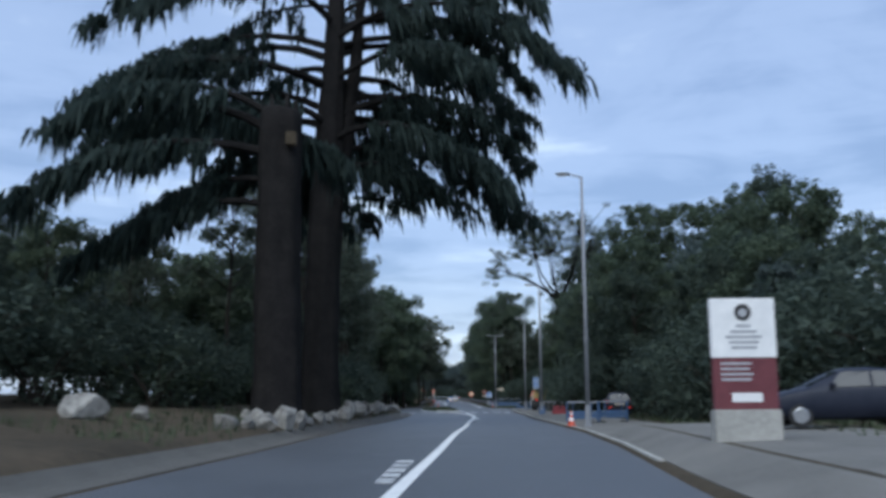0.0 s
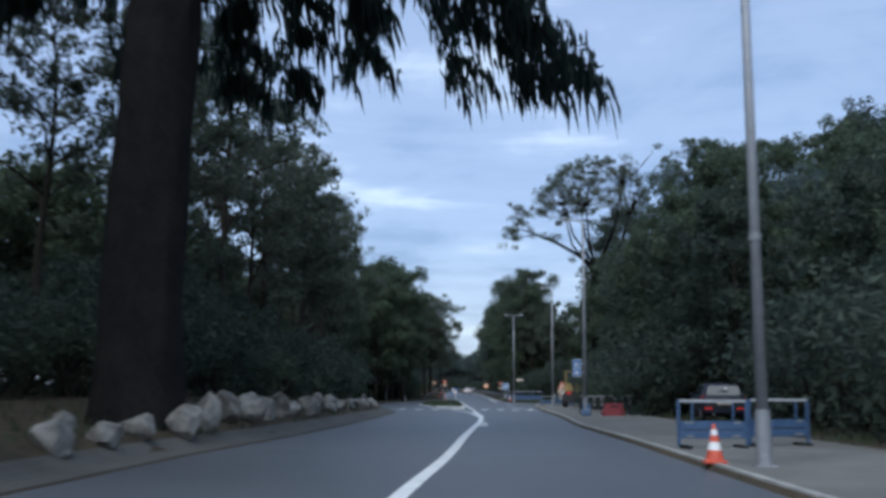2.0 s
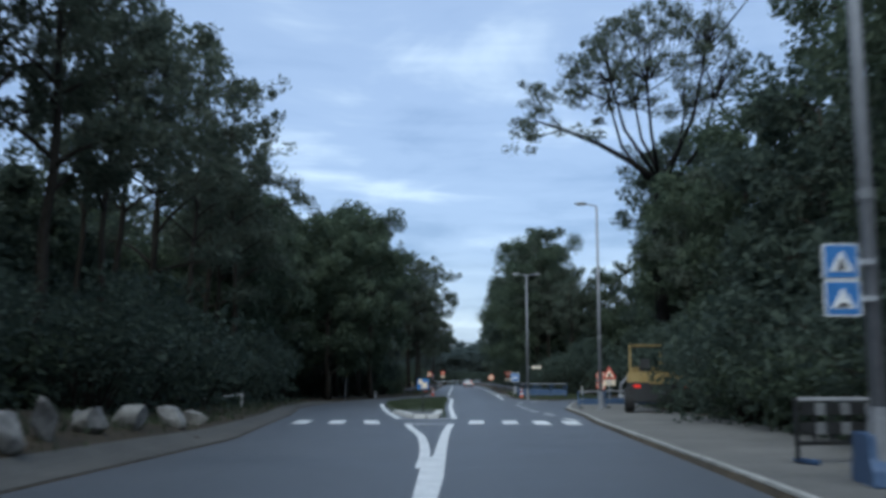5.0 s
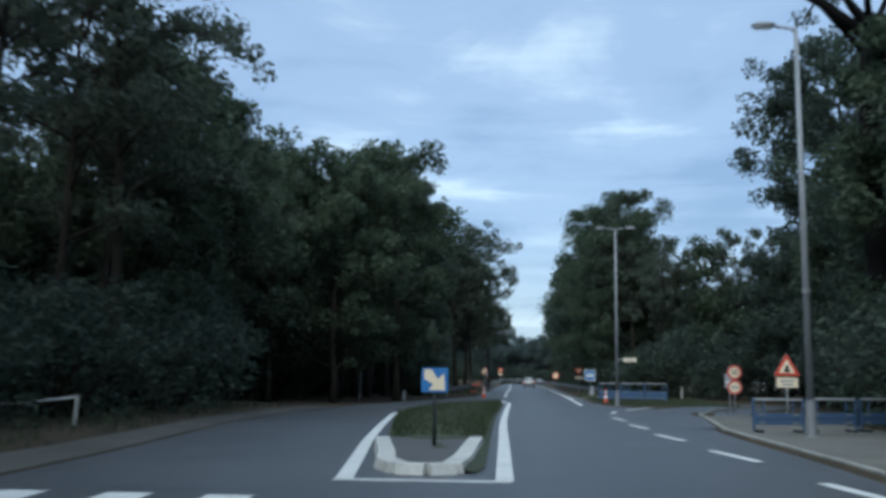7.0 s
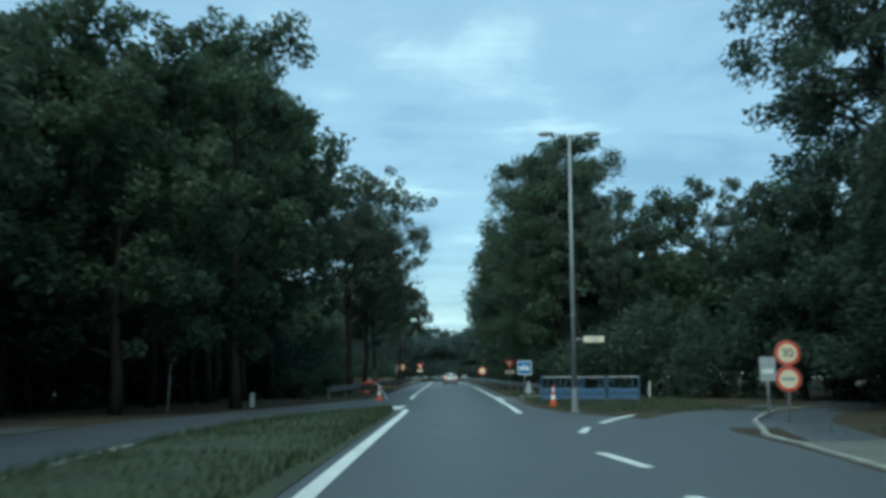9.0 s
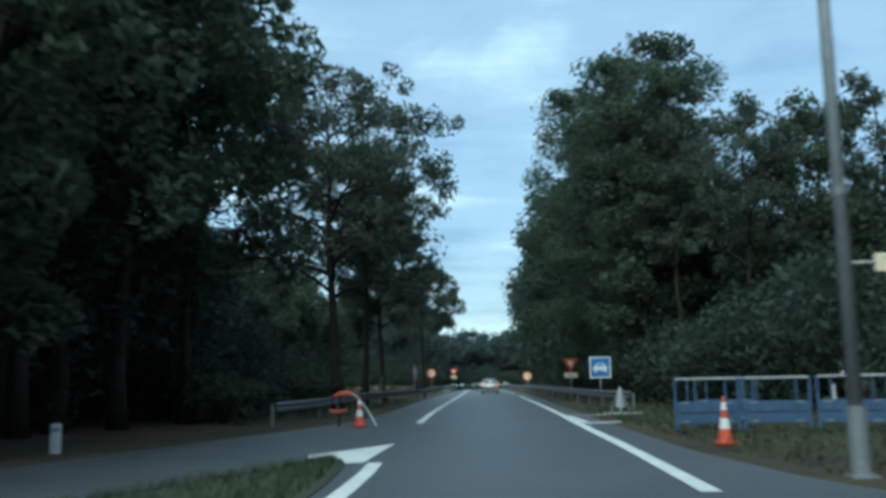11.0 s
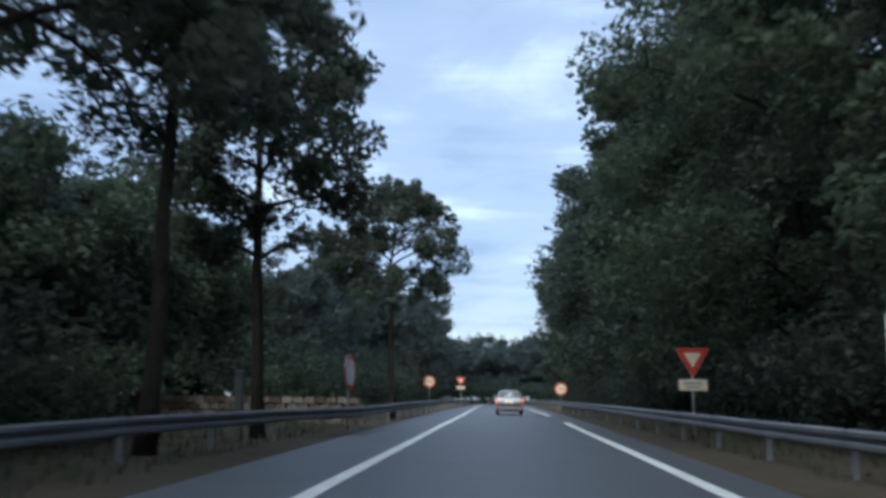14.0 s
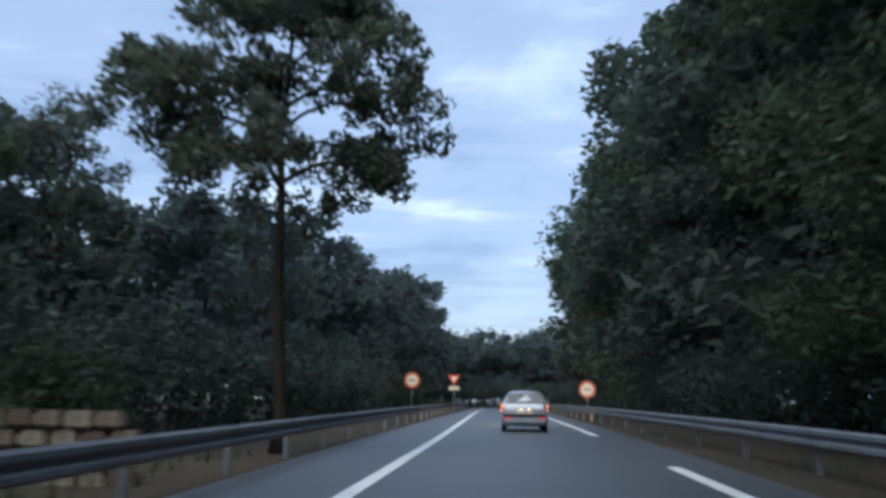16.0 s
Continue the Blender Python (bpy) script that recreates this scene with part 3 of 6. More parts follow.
for i, w in enumerate((0.5, 0.34)):
    part("bar", box(0.78 - w / 2, 0.78 + w / 2, -0.026, -0.021, 2.78 - 0.09 * i, 2.82 - 0.09 * i), M_GREY, double)


# ---------------------------------------------------------------- road signs
def sign_post(root, tall, x=0.0, y=0.05, mat=M_STEEL):
    part("post", tube([(x, y, -0.2), (x, y, tall)], 0.035, 10), mat, root, smooth=True)


def layer(root, name, outline, n, mat, label=""):
    return part(name, prism(outline, -0.012 - 0.005 * n, -0.006 - 0.005 * n + 0.002), mat, root, label)


def writing(text, size, mat, parent, x, z, depth=-0.03):
    """Letters cut from the built-in font, standing up in x and z."""
    cu = bpy.data.curves.new("letters", "FONT")
    cu.body, cu.size, cu.align_x, cu.align_y, cu.extrude = text, size, "CENTER", "CENTER", 0.002
    tmp = new("letters", cu)
    bpy.context.view_layer.update()
    me = bpy.data.meshes.new_from_object(tmp.evaluated_get(bpy.context.evaluated_depsgraph_get()))
    bpy.data.objects.remove(tmp)
    return place("digits", me, mat, parent, m=pose(x, depth, z, 90, 0, 0))


def round_sign(x, y, z, r, label, turn=0, rim=M_RED, face=M_CREAM, text="", bars=False, post=True):
    root = thing("road_sign", x, y, ground_z(x, y), label, "road sign", "road signs", turn)
    c = z - ground_z(x, y)
    if post:
        sign_post(root, c + r * 0.9)
    part("plate", prism(disc(r, 36, 0, c), -0.012, 0.012), M_STEEL, root)
    layer(root, "rim", disc(r * 0.985, 36, 0, c), 1, rim)
    layer(root, "face", disc(r * 0.74, 36, 0, c), 2, face)
    if text:
        writing(text, r * 0.95, M_BLACK, root, 0, c)
    if bars:
        part("bar", prism(square(r * 0.9, r * 0.2, 0, c, 0.01), -0.028, -0.02), M_GREY, root, "unreadable dark bar")
    return root


def triangle(r, cz, down=False):
    s = -1 if down else 1
    return rounded([(0, cz + s * r), (-s * r * 0.866, cz - s * r / 2), (s * r * 0.866, cz - s * r / 2)], r * 0.12)


def triangle_sign(x, y, z, r, label, down=False, panel=True, turn=0, pictogram=False):
    root = thing("road_sign", x, y, ground_z(x, y), label, "road sign", "road signs", turn)
    c = z - ground_z(x, y)
    sign_post(root, c + r * 0.4)
    part("plate", prism(triangle(r, c, down), -0.012, 0.012), M_STEEL, root)
    layer(root, "rim", triangle(r * 0.985, c, down), 1, M_RED)
    layer(root, "face", triangle(r * (0.5 if down else 0.62), c, down), 2, M_CREAM)
    if pictogram:
        part("pictogram", prism([(-0.1, c - 0.13), (0.1, c - 0.13), (0.06, c + 0.02), (0.02, c + 0.14), (-0.04, c + 0.04)], -0.03, -0.02), M_BLACK, root)
    if panel:
        low = c - (r + 0.2 if down else r * 0.5 + 0.22)
        p = part("panel", prism(square(r * 1.4, 0.33, 0, low, 0.03), -0.014, 0.012), M_CREAM, root, "pale panel below the sign")
        part("bar", prism(square(r * 0.9, 0.07, 0, low + 0.05, 0.01), -0.02, -0.0145), M_GREY, p)
        part("bar", prism(square(r * 0.7, 0.06, 0, low - 0.07, 0.01), -0.02, -0.0145), M_GREY, p)
    return root


# two small crossing signs on the lamp post
cross = thing("crossing_sign", 6.64, 62.52, ground_z(6.64, 62.52), "pair of blue and white crossing signs on a lamp post", "road sign", "road signs")
for k in (0, 1):
    zc = 2.12 + 0.42 * k
    panel = part("panel", prism(square(0.41, 0.41, 0, zc, 0.03), -0.012, 0.012), M_WHITE, cross)
    part("field", prism(square(0.37, 0.37, 0, zc, 0.02), -0.018, -0.0125), M_BLUE, panel)
    part("pictogram", prism(triangle(0.16, zc - 0.035), -0.024, -0.0185), M_WHITE, panel)
    part("figure", prism([(-0.05, zc - 0.1), (0.05, zc - 0.1), (0.015, zc + 0.03), (-0.015, zc + 0.03)] if k else [(-0.09, zc - 0.1), (0.09, zc - 0.1), (0.0, zc - 0.04)], -0.03, -0.0245), M_BLACK, panel)
    part("clamp", box(-0.02, 0.4, 0.012, 0.17, zc - 0.03, zc + 0.03), M_STEEL, cross)

# keep-right arrow on the island
isle_z = road_z(94) + 0.14
arrow = thing("road_sign", 0.72, 94.0, isle_z, "small blue square sign with a pale slanting arrow on the island", "road sign", "road signs")
ac = 1.22 - isle_z
sign_post(arrow, ac + 0.15, mat=M_DARK)
part("plate", prism(square(0.5, 0.46, 0, ac, 0.03), -0.012, 0.012), M_BLUE, arrow)
ar = [(-0.2, 0.2), (-0.06, 0.2), (0.06, 0.02), (0.17, 0.12), (0.2, -0.19), (-0.12, -0.19), (-0.03, -0.08), (-0.2, 0.02)]
part("arrow", prism([(x, ac + z) for x, z in ar], -0.02, -0.013), M_CREAM, arrow, "pale peach arrow")

triangle_sign(11.2, 108.7, 1.78, 0.5, "red-edged warning triangle with a pale panel below", False, True, 0, True)
limit = round_sign(13.15, 125.4, 1.84, 0.37, "red-ringed speed sign above a second round sign", 0, text="30")
zc = 1.1 - ground_z(13.15, 125.4)
low_disc = part("second_plate", prism(disc(0.37, 36, 0, zc), -0.012, 0.012), M_STEEL, limit)
part("rim", prism(disc(0.36, 36, 0, zc), -0.017, -0.0125), M_RED, low_disc)
part("face", prism(disc(0.27, 36, 0, zc), -0.022, -0.0175), M_CREAM, low_disc)
part("bar", prism(square(0.36, 0.09, 0, zc, 0.01), -0.028, -0.0225), M_GREY, low_disc)
board = thing("notice_board", 13.5, 128.2, ground_z(13.5, 128.2), "small pale green notice on a post", "sign")
sign_post(board, 1.9)
part("panel", prism(square(0.5, 0.75, 0, 1.55, 0.02), -0.012, 0.012), M_GREY, board, "pale grey-green panel")
part("bar", box(-0.18, 0.18, -0.018, -0.0125, 1.4, 1.55), M_WHITE, board)
triangle_sign(9.12, 186.0, 2.62, 0.6, "red-edged yield triangle with a pale distance panel", True, True)
blue = thing("road_sign", 9.2, 170.2, ground_z(9.2, 170.2), "blue square sign with a white car pictogram", "road sign", "road signs")
bc = 2.0 - ground_z(9.2, 170.2)
sign_post(blue, bc + 0.4)
part("plate", prism(square(1.05, 1.05, 0, bc, 0.06), -0.012, 0.012), M_WHITE, blue)
layer(blue, "field", square(0.93, 0.93, 0, bc, 0.05), 1, M_BLUE)
part("pictogram", prism(rounded([(-0.34, bc - 0.14), (0.34, bc - 0.14), (0.35, bc + 0.04), (0.26, bc + 0.07), (0.17, bc + 0.2), (-0.17, bc + 0.2), (-0.26, bc + 0.07), (-0.35, bc + 0.04)], 0.02, 2), -0.026, -0.0195), M_WHITE, blue, "white car front")
part("pictogram_window", prism([(-0.17, bc + 0.05), (0.17, bc + 0.05), (0.12, bc + 0.15), (-0.12, bc + 0.15)], -0.032, -0.0265), M_BLUE, blue)
for s in (-1, 1):
    part("pictogram_wheel", prism(square(0.1, 0.12, s * 0.24, bc - 0.18, 0.02), -0.026, -0.0195), M_WHITE, blue)
round_sign(-1.36, 186.9, 2.12, 0.56, "red-ringed white round sign turned half away from the road", 81, M_RED, M_WHITE)
round_sign(-4.1, 255.0, 3.2, 0.62, "round red-edged sign beside the far road", 0, M_ORANGE, M_CREAM, bars=True)
triangle_sign(-1.25, 263, 3.55, 0.62, "red-edged yield triangle with a panel far ahead", True, True)
round_sign(8.9, 248.5, 2.5, 0.6, "round red-edged sign tilted beside the far guardrail", -14, M_ORANGE, M_CREAM, bars=True)
yel = thing("road_sign", -7.6, 135.6, ground_z(-7.6, 135.6), "thin leaning post with a yellow sign seen almost edge-on", "road sign", turn=70)
part("post", tube([(0, 0.04, -0.2), (0.04, 0.03, 1.0), (0.1, 0.02, 2.15)], 0.03, 8), M_STEEL, yel)
part("plate", prism(square(0.5, 0.2, 0.1, 2.05, 0.02), -0.012, 0.012), M_SIGNYELLOW, yel)
small = thing("marker_post", -5.55, 141.7, ground_z(-5.55, 141.7), "short white marker post beside the side road", "marker post")
part("body", box(-0.1, 0.1, -0.05, 0.05, -0.1, 0.62, 0.02), M_WHITE, small)
part("band", box(-0.102, 0.102, -0.053, -0.05, 0.44, 0.54), M_GREY, small)
thin = thing("marker_post", 15.6, 156.0, ground_z(15.6, 156), "thin pale post at the edge of the slip lane", "marker post")
part("body", box(-0.06, 0.06, -0.04, 0.04, -0.1, 1.0, 0.015), M_PALE, thin)

# ---------------------------------------------------------------- welcome board at the entrance
ent_z = ground_z(4.9, 8.55)
ent = thing("entrance_board", 4.9, 8.55, ent_z, "tall entrance board, white above maroon, on a stone base", "sign board", turn=-2)
low, mid, top = 1.03 - ent_z, 2.0 - ent_z, 3.13 - ent_z
part("plinth", box(-0.62, 0.62, -0.17, 0.24, -0.1, low, 0.02), M_KERB, ent, "rough stone base")
part("lower_panel", box(-0.6, 0.6, -0.07, 0.08, low, mid, 0.008), M_MAROON, ent, "maroon panel")
upper = part("upper_panel", box(-0.61, 0.61, -0.08, 0.08, mid, top, 0.01), M_WHITE, ent, "white panel")
part("emblem", prism(disc(0.16, 28, 0, top - 0.27), -0.09, -0.081), M_BLACK, upper, "dark round emblem")
part("emblem_centre", prism(disc(0.08, 20, 0, top - 0.28), -0.096, -0.0905), M_GREY, upper)
for z, w in ((0.53, 0.28), (0.64, 0.5), (0.74, 0.68), (0.84, 0.56), (0.94, 0.48)):
    part("bar", box(-w / 2, w / 2, -0.086, -0.081, top - z - 0.03, top - z + 0.03), M_GREY, upper)
for z, w in ((0.11, 0.58), (0.21, 0.55), (0.31, 0.61), (0.41, 0.57)):
    part("bar", box(-0.46, -0.46 + w, -0.076, -0.071, mid - z - 0.023, mid - z + 0.023), M_GREY, ent)
part("label", box(-0.27, 0.3, -0.076, -0.071, low + 0.14, low + 0.31), M_WHITE, ent, "white strip label")


# ---------------------------------------------------------------- vehicles
def car(name, x, y, turn, paint, label, lit=False, tall=1.0, long=1.0, z=None):
    """A small hatchback, lofted from cross sections along its length; its tail is at y = 0."""
    root = thing(name, x, y, road_z(y) if z is None else z, label, "car", turn=turn)
    st = [(0.0, 0.70, 0.40, 0.58, 0.78, 0.62, 0.82), (0.05, 0.78, 0.30, 0.55, 0.86, 0.66, 0.92), (0.13, 0.82, 0.22, 0.55, 0.92, 0.665, 1.12), (0.29, 0.83, 0.19, 0.55, 0.94, 0.62, 1.36),
          (0.7, 0.83, 0.18, 0.55, 0.94, 0.57, 1.41), (1.3, 0.83, 0.18, 0.55, 0.94, 0.575, 1.45), (1.95, 0.83, 0.18, 0.55, 0.93, 0.57, 1.42), (2.35, 0.83, 0.18, 0.55, 0.91, 0.60, 1.27),
          (2.95, 0.82, 0.18, 0.55, 0.88, 0.69, 0.95), (3.4, 0.79, 0.2, 0.52, 0.80, 0.62, 0.86), (3.7, 0.70, 0.26, 0.5, 0.68, 0.52, 0.74), (3.83, 0.58, 0.34, 0.48, 0.58, 0.44, 0.62)]
    bm, rings = bmesh.new(), []
    for yy, w, zb, zm, zs, wr, zt in st:
        zt, half = zb + (zt - zb) * tall, []
        for px, pz in ((0.0, zb), (w * 0.82, zb), (w * 0.97, zb + 0.1), (w, zm), (w * 0.99, zs * 0.95), (w * 0.96, zs), (wr + (w - wr) * 0.12, zs + (zt - zs) * 0.8), (wr * 0.85, zt - 0.015), (0.0, zt + 0.015)):
            half.append((px, pz))
        ring = half + [(-px, pz) for px, pz in half[-2:0:-1]]
        rings.append([bm.verts.new((px, yy * long, pz)) for px, pz in ring])
    n = len(rings[0])
    for a, b in zip(rings, rings[1:]):
        for k in range(n):
            bm.faces.new((a[k], a[(k + 1) % n], b[(k + 1) % n], b[k]))
    bm.faces.new(rings[0])
    bm.faces.new(rings[-1][::-1])
    body = part("body", bm, paint, root, smooth=True)

    def pane(name, pts, mat, parent=root, label="", lift=0.012):
        b = bmesh.new()
        p = [Vector(q) for q in pts]
        nrm = (p[1] - p[0]).cross(p[2] - p[0]).normalized() * lift
        top, bot = [b.verts.new(q + nrm) for q in p], [b.verts.new(q - nrm) for q in p]
        b.faces.new(top)
        b.faces.new(bot[::-1])
        for i in range(len(p)):
            j = (i + 1) % len(p)
            b.faces.new((top[i], bot[i], bot[j], top[j]))
        return part(name, b, mat, parent, label)

    top = lambda v, zb=0.19: zb + (v - zb) * tall
    pane("rear_window", [(-0.64, 0.07 * long, top(0.985)), (0.64, 0.07 * long, top(0.985)), (0.585, 0.225 * long, top(1.27)), (0.51, 0.27 * long, top(1.345)), (-0.51, 0.27 * long, top(1.345)), (-0.585, 0.225 * long, top(1.27))], M_GLASS, label="dark rear window")
    pane("windscreen", [(0.62, 2.86 * long, top(0.99)), (-0.62, 2.86 * long, top(0.99)), (-0.54, 2.16 * long, top(1.345)), (0.54, 2.16 * long, top(1.345))], M_GLASS)
    for s in (-1, 1):
        pane("side_window", [(s * 0.785, 0.55 * long, top(0.985)), (s * 0.785, 1.38 * long, top(0.985)), (s * 0.625, 1.38 * long, top(1.36)), (s * 0.64, 0.72 * long, top(1.34))], M_GLASS)
        pane("side_window", [(s * 0.785, 1.45 * long, top(0.985)), (s * 0.78, 2.42 * long, top(0.965)), (s * 0.645, 2.1 * long, top(1.33)), (s * 0.625, 1.45 * long, top(1.36))], M_GLASS)
        tail = pane("tail_lamp", [(s * 0.81, 0.17, 0.70), (s * 0.645, -0.005 + 0.02, 0.72), (s * 0.63, 0.05, 0.86), (s * 0.70, 0.12, 0.96), (s * 0.80, 0.24, 0.93)], M_TAIL if lit else M_REDGLOW, label="lit orange-red tail lamp" if lit else "", lift=0.03)
        pane("reflector", [(s * 0.73, 0.0, 0.45), (s * 0.48, -0.02, 0.45), (s * 0.48, -0.02, 0.51), (s * 0.73, 0.0, 0.51)], M_REDGLOW, label="faintly glowing red reflector", lift=0.015)
        part("mirror", box(s * 0.88 - 0.09, s * 0.88 + 0.09, 2.3 * long, 2.42 * long, 0.95, 1.08, 0.03), paint, root)
        if lit:
            part("plate_lamp", box(s * 0.14 - 0.04, s * 0.14 + 0.04, -0.012, 0.004, 0.755, 0.785), M_PLATELIGHT, root, "warm plate lamp")
        for yy in (0.62, 3.12):
            hub = (s * 0.72, yy * long, 0.29)
            wheel = part("wheel", tube([(hub[0] - 0.09, hub[1], hub[2]), (hub[0] - 0.06, hub[1], hub[2]), (hub[0] + 0.06, hub[1], hub[2]), (hub[0] + 0.09, hub[1], hub[2])], [0.27, 0.29, 0.29, 0.27], 24), M_RUBBER, root, "black tyre")
            part("rim", tube([(hub[0] + s * 0.085, hub[1], hub[2]), (hub[0] + s * 0.1, hub[1], hub[2])], [0.2, 0.17], 20), M_RIM, wheel)
    bumper = bmesh.new()
    b_box(bumper, -0.74, 0.74, -0.035, 0.12, 0.52, 0.62, 0.02)
    part("bumper_strip", bumper, M_DARK, root, "black bumper strip")
    part("bumper", box(-0.72, 0.72, -0.03, 0.2, 0.30, 0.52, 0.04), paint, root)
    plate = part("number_plate", box(-0.27, 0.27, -0.012, 0.02, 0.64, 0.75, 0.004), M_CREAM, root, "pale number plate with a dark bar")
    part("bar", box(-0.2, 0.2, -0.016, -0.012, 0.67, 0.72), M_GREY, plate)
    part("sticker", box(-0.02, 0.14, 0.15 * long, 0.165 * long, top(1.2), top(1.29)), M_WHITE, root, "white sticker on the rear window")
    part("exhaust", tube([(-0.42, -0.03, 0.27), (-0.42, 0.25, 0.27)], 0.035, 10), M_STEEL, root)
    part("roof_aerial", tube([(0, 0.75 * long, top(1.42)), (0, 0.6 * long, top(1.5))], 0.008, 6), M_DARK, root)
    return root


CAR_Y = 214.6
car("hatchback", 3.82, CAR_Y, 0.0, M_SILVER, "silver hatchback with lit tail lamps on the road", True)
car("hatchback", 11.06, 14.1, 84, M_NAVY, "dark blue car parked at the entrance", False, z=ground_z(9.2, 14.0) + 0.02)
car("hatchback", 10.9, 52.2, -6, M_NAVY, "dark car parked beside the hedge", False, z=ground_z(10.9, 53.5) + 0.02)
# unseen headlights added to the car ahead, raised to light the far signs warmly
for s in (-1, 1):
    beam = bpy.data.lights.new("headlight", "SPOT")
    beam.energy, beam.spot_size, beam.spot_blend, beam.color, beam.shadow_soft_size = 5000, radians(34), 0.6, (1.0, 0.72, 0.42), 0.06
    ob = new("headlight", beam)
    ob.matrix_world = look((3.95 + s * 0.6, CAR_Y + 3.95, road_z(CAR_Y) + 0.66), (3.95 - 1.5 + s * 3.5, CAR_Y + 45, road_z(CAR_Y) + 1.9))


# ---------------------------------------------------------------- road works
def cone(x, y, label="orange and white traffic cone", tall=0.9, lean=0):
    z = ground_z(x, y) if x > road_right(y) or x < road_left(y) else road_z(y)
    root = thing("traffic_cone", x, y, z + 0.015, label, "traffic cone", "traffic cones", turn=17 * x)
    part("foot", box(-0.19, 0.19, -0.19, 0.19, 0.0, 0.05, 0.02), M_ORANGE, root)
    rad = lambda f: 0.15 * (1 - f) + 0.025 * f
    for i, (f0, f1) in enumerate(((0, 0.3), (0.3, 0.52), (0.52, 0.7), (0.7, 0.86), (0.86, 1.0))):
        white_band = i in (1, 3)
        part("band" if white_band else "body", tube([(0, 0, 0.04 + f0 * tall), (0, 0, 0.04 + f1 * tall)], [rad(f0), rad(f1)], 20), M_WHITE if white_band else M_ORANGE, root, "white reflective band" if white_band else "")
    return root


cone(4.83, 31.4, tall=0.6)
cone(-0.42, 151.2)
cone(8.1, 140.9)


def barrier(x, y, turn, label, mat, wide=1.5, tall=1.0, feet=M_DARK):
    """A pedestrian barrier: two rails, uprights, striped boards and two feet."""
    root = thing("barrier", x, y, ground_z(x, y) + 0.015, label, "barrier", "work site barriers", turn)
    for z in (tall, 0.32):
        part("rail", box(-wide / 2, wide / 2, -0.025, 0.025, z - 0.06, z, 0.012), M_GREY if z > 0.5 else mat, root)
    for s in (-1, 1):
        part("side_post", box(s * wide / 2 - 0.03, s * wide / 2 + 0.03, -0.03, 0.03, 0.05, tall, 0.012), mat, root)
        part("foot", box(s * wide / 2 * 0.8 - 0.06, s * wide / 2 * 0.8 + 0.06, -0.28, 0.28, 0.0, 0.07, 0.02), feet, root)
    if mat is M_DARK:
        for k in range(1, 5):
            xx = -wide / 2 + wide * k / 5
            part("upright", box(xx - 0.02, xx + 0.02, -0.015, 0.015, 0.3, tall - 0.05), mat, root)
        for z in (0.5, 0.78):
            b = part("board", box(-wide / 2 + 0.05, wide / 2 - 0.05, -0.03, -0.016, z - 0.09, z + 0.09, 0.008), mat, root)
            for k in range(3):
                xx = -wide / 2 + 0.3 + k * (wide - 0.45) / 2.4
                part("stripe", box(xx, xx + 0.16, -0.036, -0.0305, z - 0.088, z + 0.088), M_LAMP, b)
    else:
        # an open frame over a deep board, with short reflective strips by the ends
        deep = tall * 0.56
        for xx in (-wide * 0.3, wide * 0.3):
            part("upright", box(xx - 0.018, xx + 0.018, -0.012, 0.012, deep, tall - 0.055), mat, root)
        b = part("board", box(-wide / 2 + 0.035, wide / 2 - 0.035, -0.02, 0.02, 0.2, deep, 0.008), mat, root)
        # dark strip on the board's face: the shade of a groove as colour
        part("groove", box(-wide / 2 + 0.08, wide / 2 - 0.08, -0.024, -0.0205, 0.2 + (deep - 0.2) * 0.47, 0.2 + (deep - 0.2) * 0.53), M_DARK, b)
        for xx, z, w in ((-wide * 0.42, deep - 0.035, 0.2), (wide * 0.3, deep - 0.035, 0.16), (-wide * 0.4, 0.25, 0.17), (wide * 0.27, 0.25, 0.19)):
            part("strip", box(xx, xx + w, -0.028, -0.0215, z - 0.022, z + 0.022), M_LAMP, b, "pale reflective strip")
    return root


for k, (x, y, t) in enumerate(((5.95, 35.6, 8), (7.5, 36.1, 20))):
    barrier(x, y, t, "blue plastic barrier with worn pale strips by the footway", M_BARRIERBLUE)
for k in range(4):
    barrier(7.9 + 1.55 * k, 66.0 + 0.45 * k, 14, "dark tubular barrier with pale plates and blue feet by the hedge", M_DARK, 1.45, 0.95, M_BARRIERBLUE)
for x, y, t in ((9.2, 102.3, 4), (10.65, 102.5, 8), (12.1, 102.9, 16)):
    barrier(x, y, t, "low blue barrier before the warning sign", M_BARRIERBLUE, 1.32, 0.9)
for x, y, t in ((8.75, 145.2, 0), (10.35, 145.0, -8), (11.9, 144.4, -22), (9.6, 147.0, 4)):
    barrier(x, y, t, "blue plastic barrier panel closing the verge", M_BARRIERBLUE, 1.5, 1.3)


def water_barrier(x, y, turn, mat, label):
    root = thing("barrier_block", x, y, ground_z(x, y) + 0.015, label, "barrier", turn=turn)
    part("block", prism(rounded([(-0.55, 0.0), (0.55, 0.0), (0.52, 0.2), (0.42, 0.3), (0.4, 0.58), (-0.4, 0.58), (-0.42, 0.3), (-0.52, 0.2)], 0.03, 2), -0.2, 0.2), mat, root)
    part("cap", tube([(0.2, 0, 0.58), (0.2, 0, 0.62)], 0.05, 12), M_DARK, root)
    part("grip", box(-0.2, 0.2, -0.205, -0.19, 0.4, 0.47), M_DARK, root)
    return root


water_barrier(8.3, 62.0, 6, M_BARRIERRED, "faded red plastic barrier block beside the footway")
water_barrier(7.15, 63.0, 80, M_BARRIERBLUE, "blue plastic barrier block at the lamp's foot")

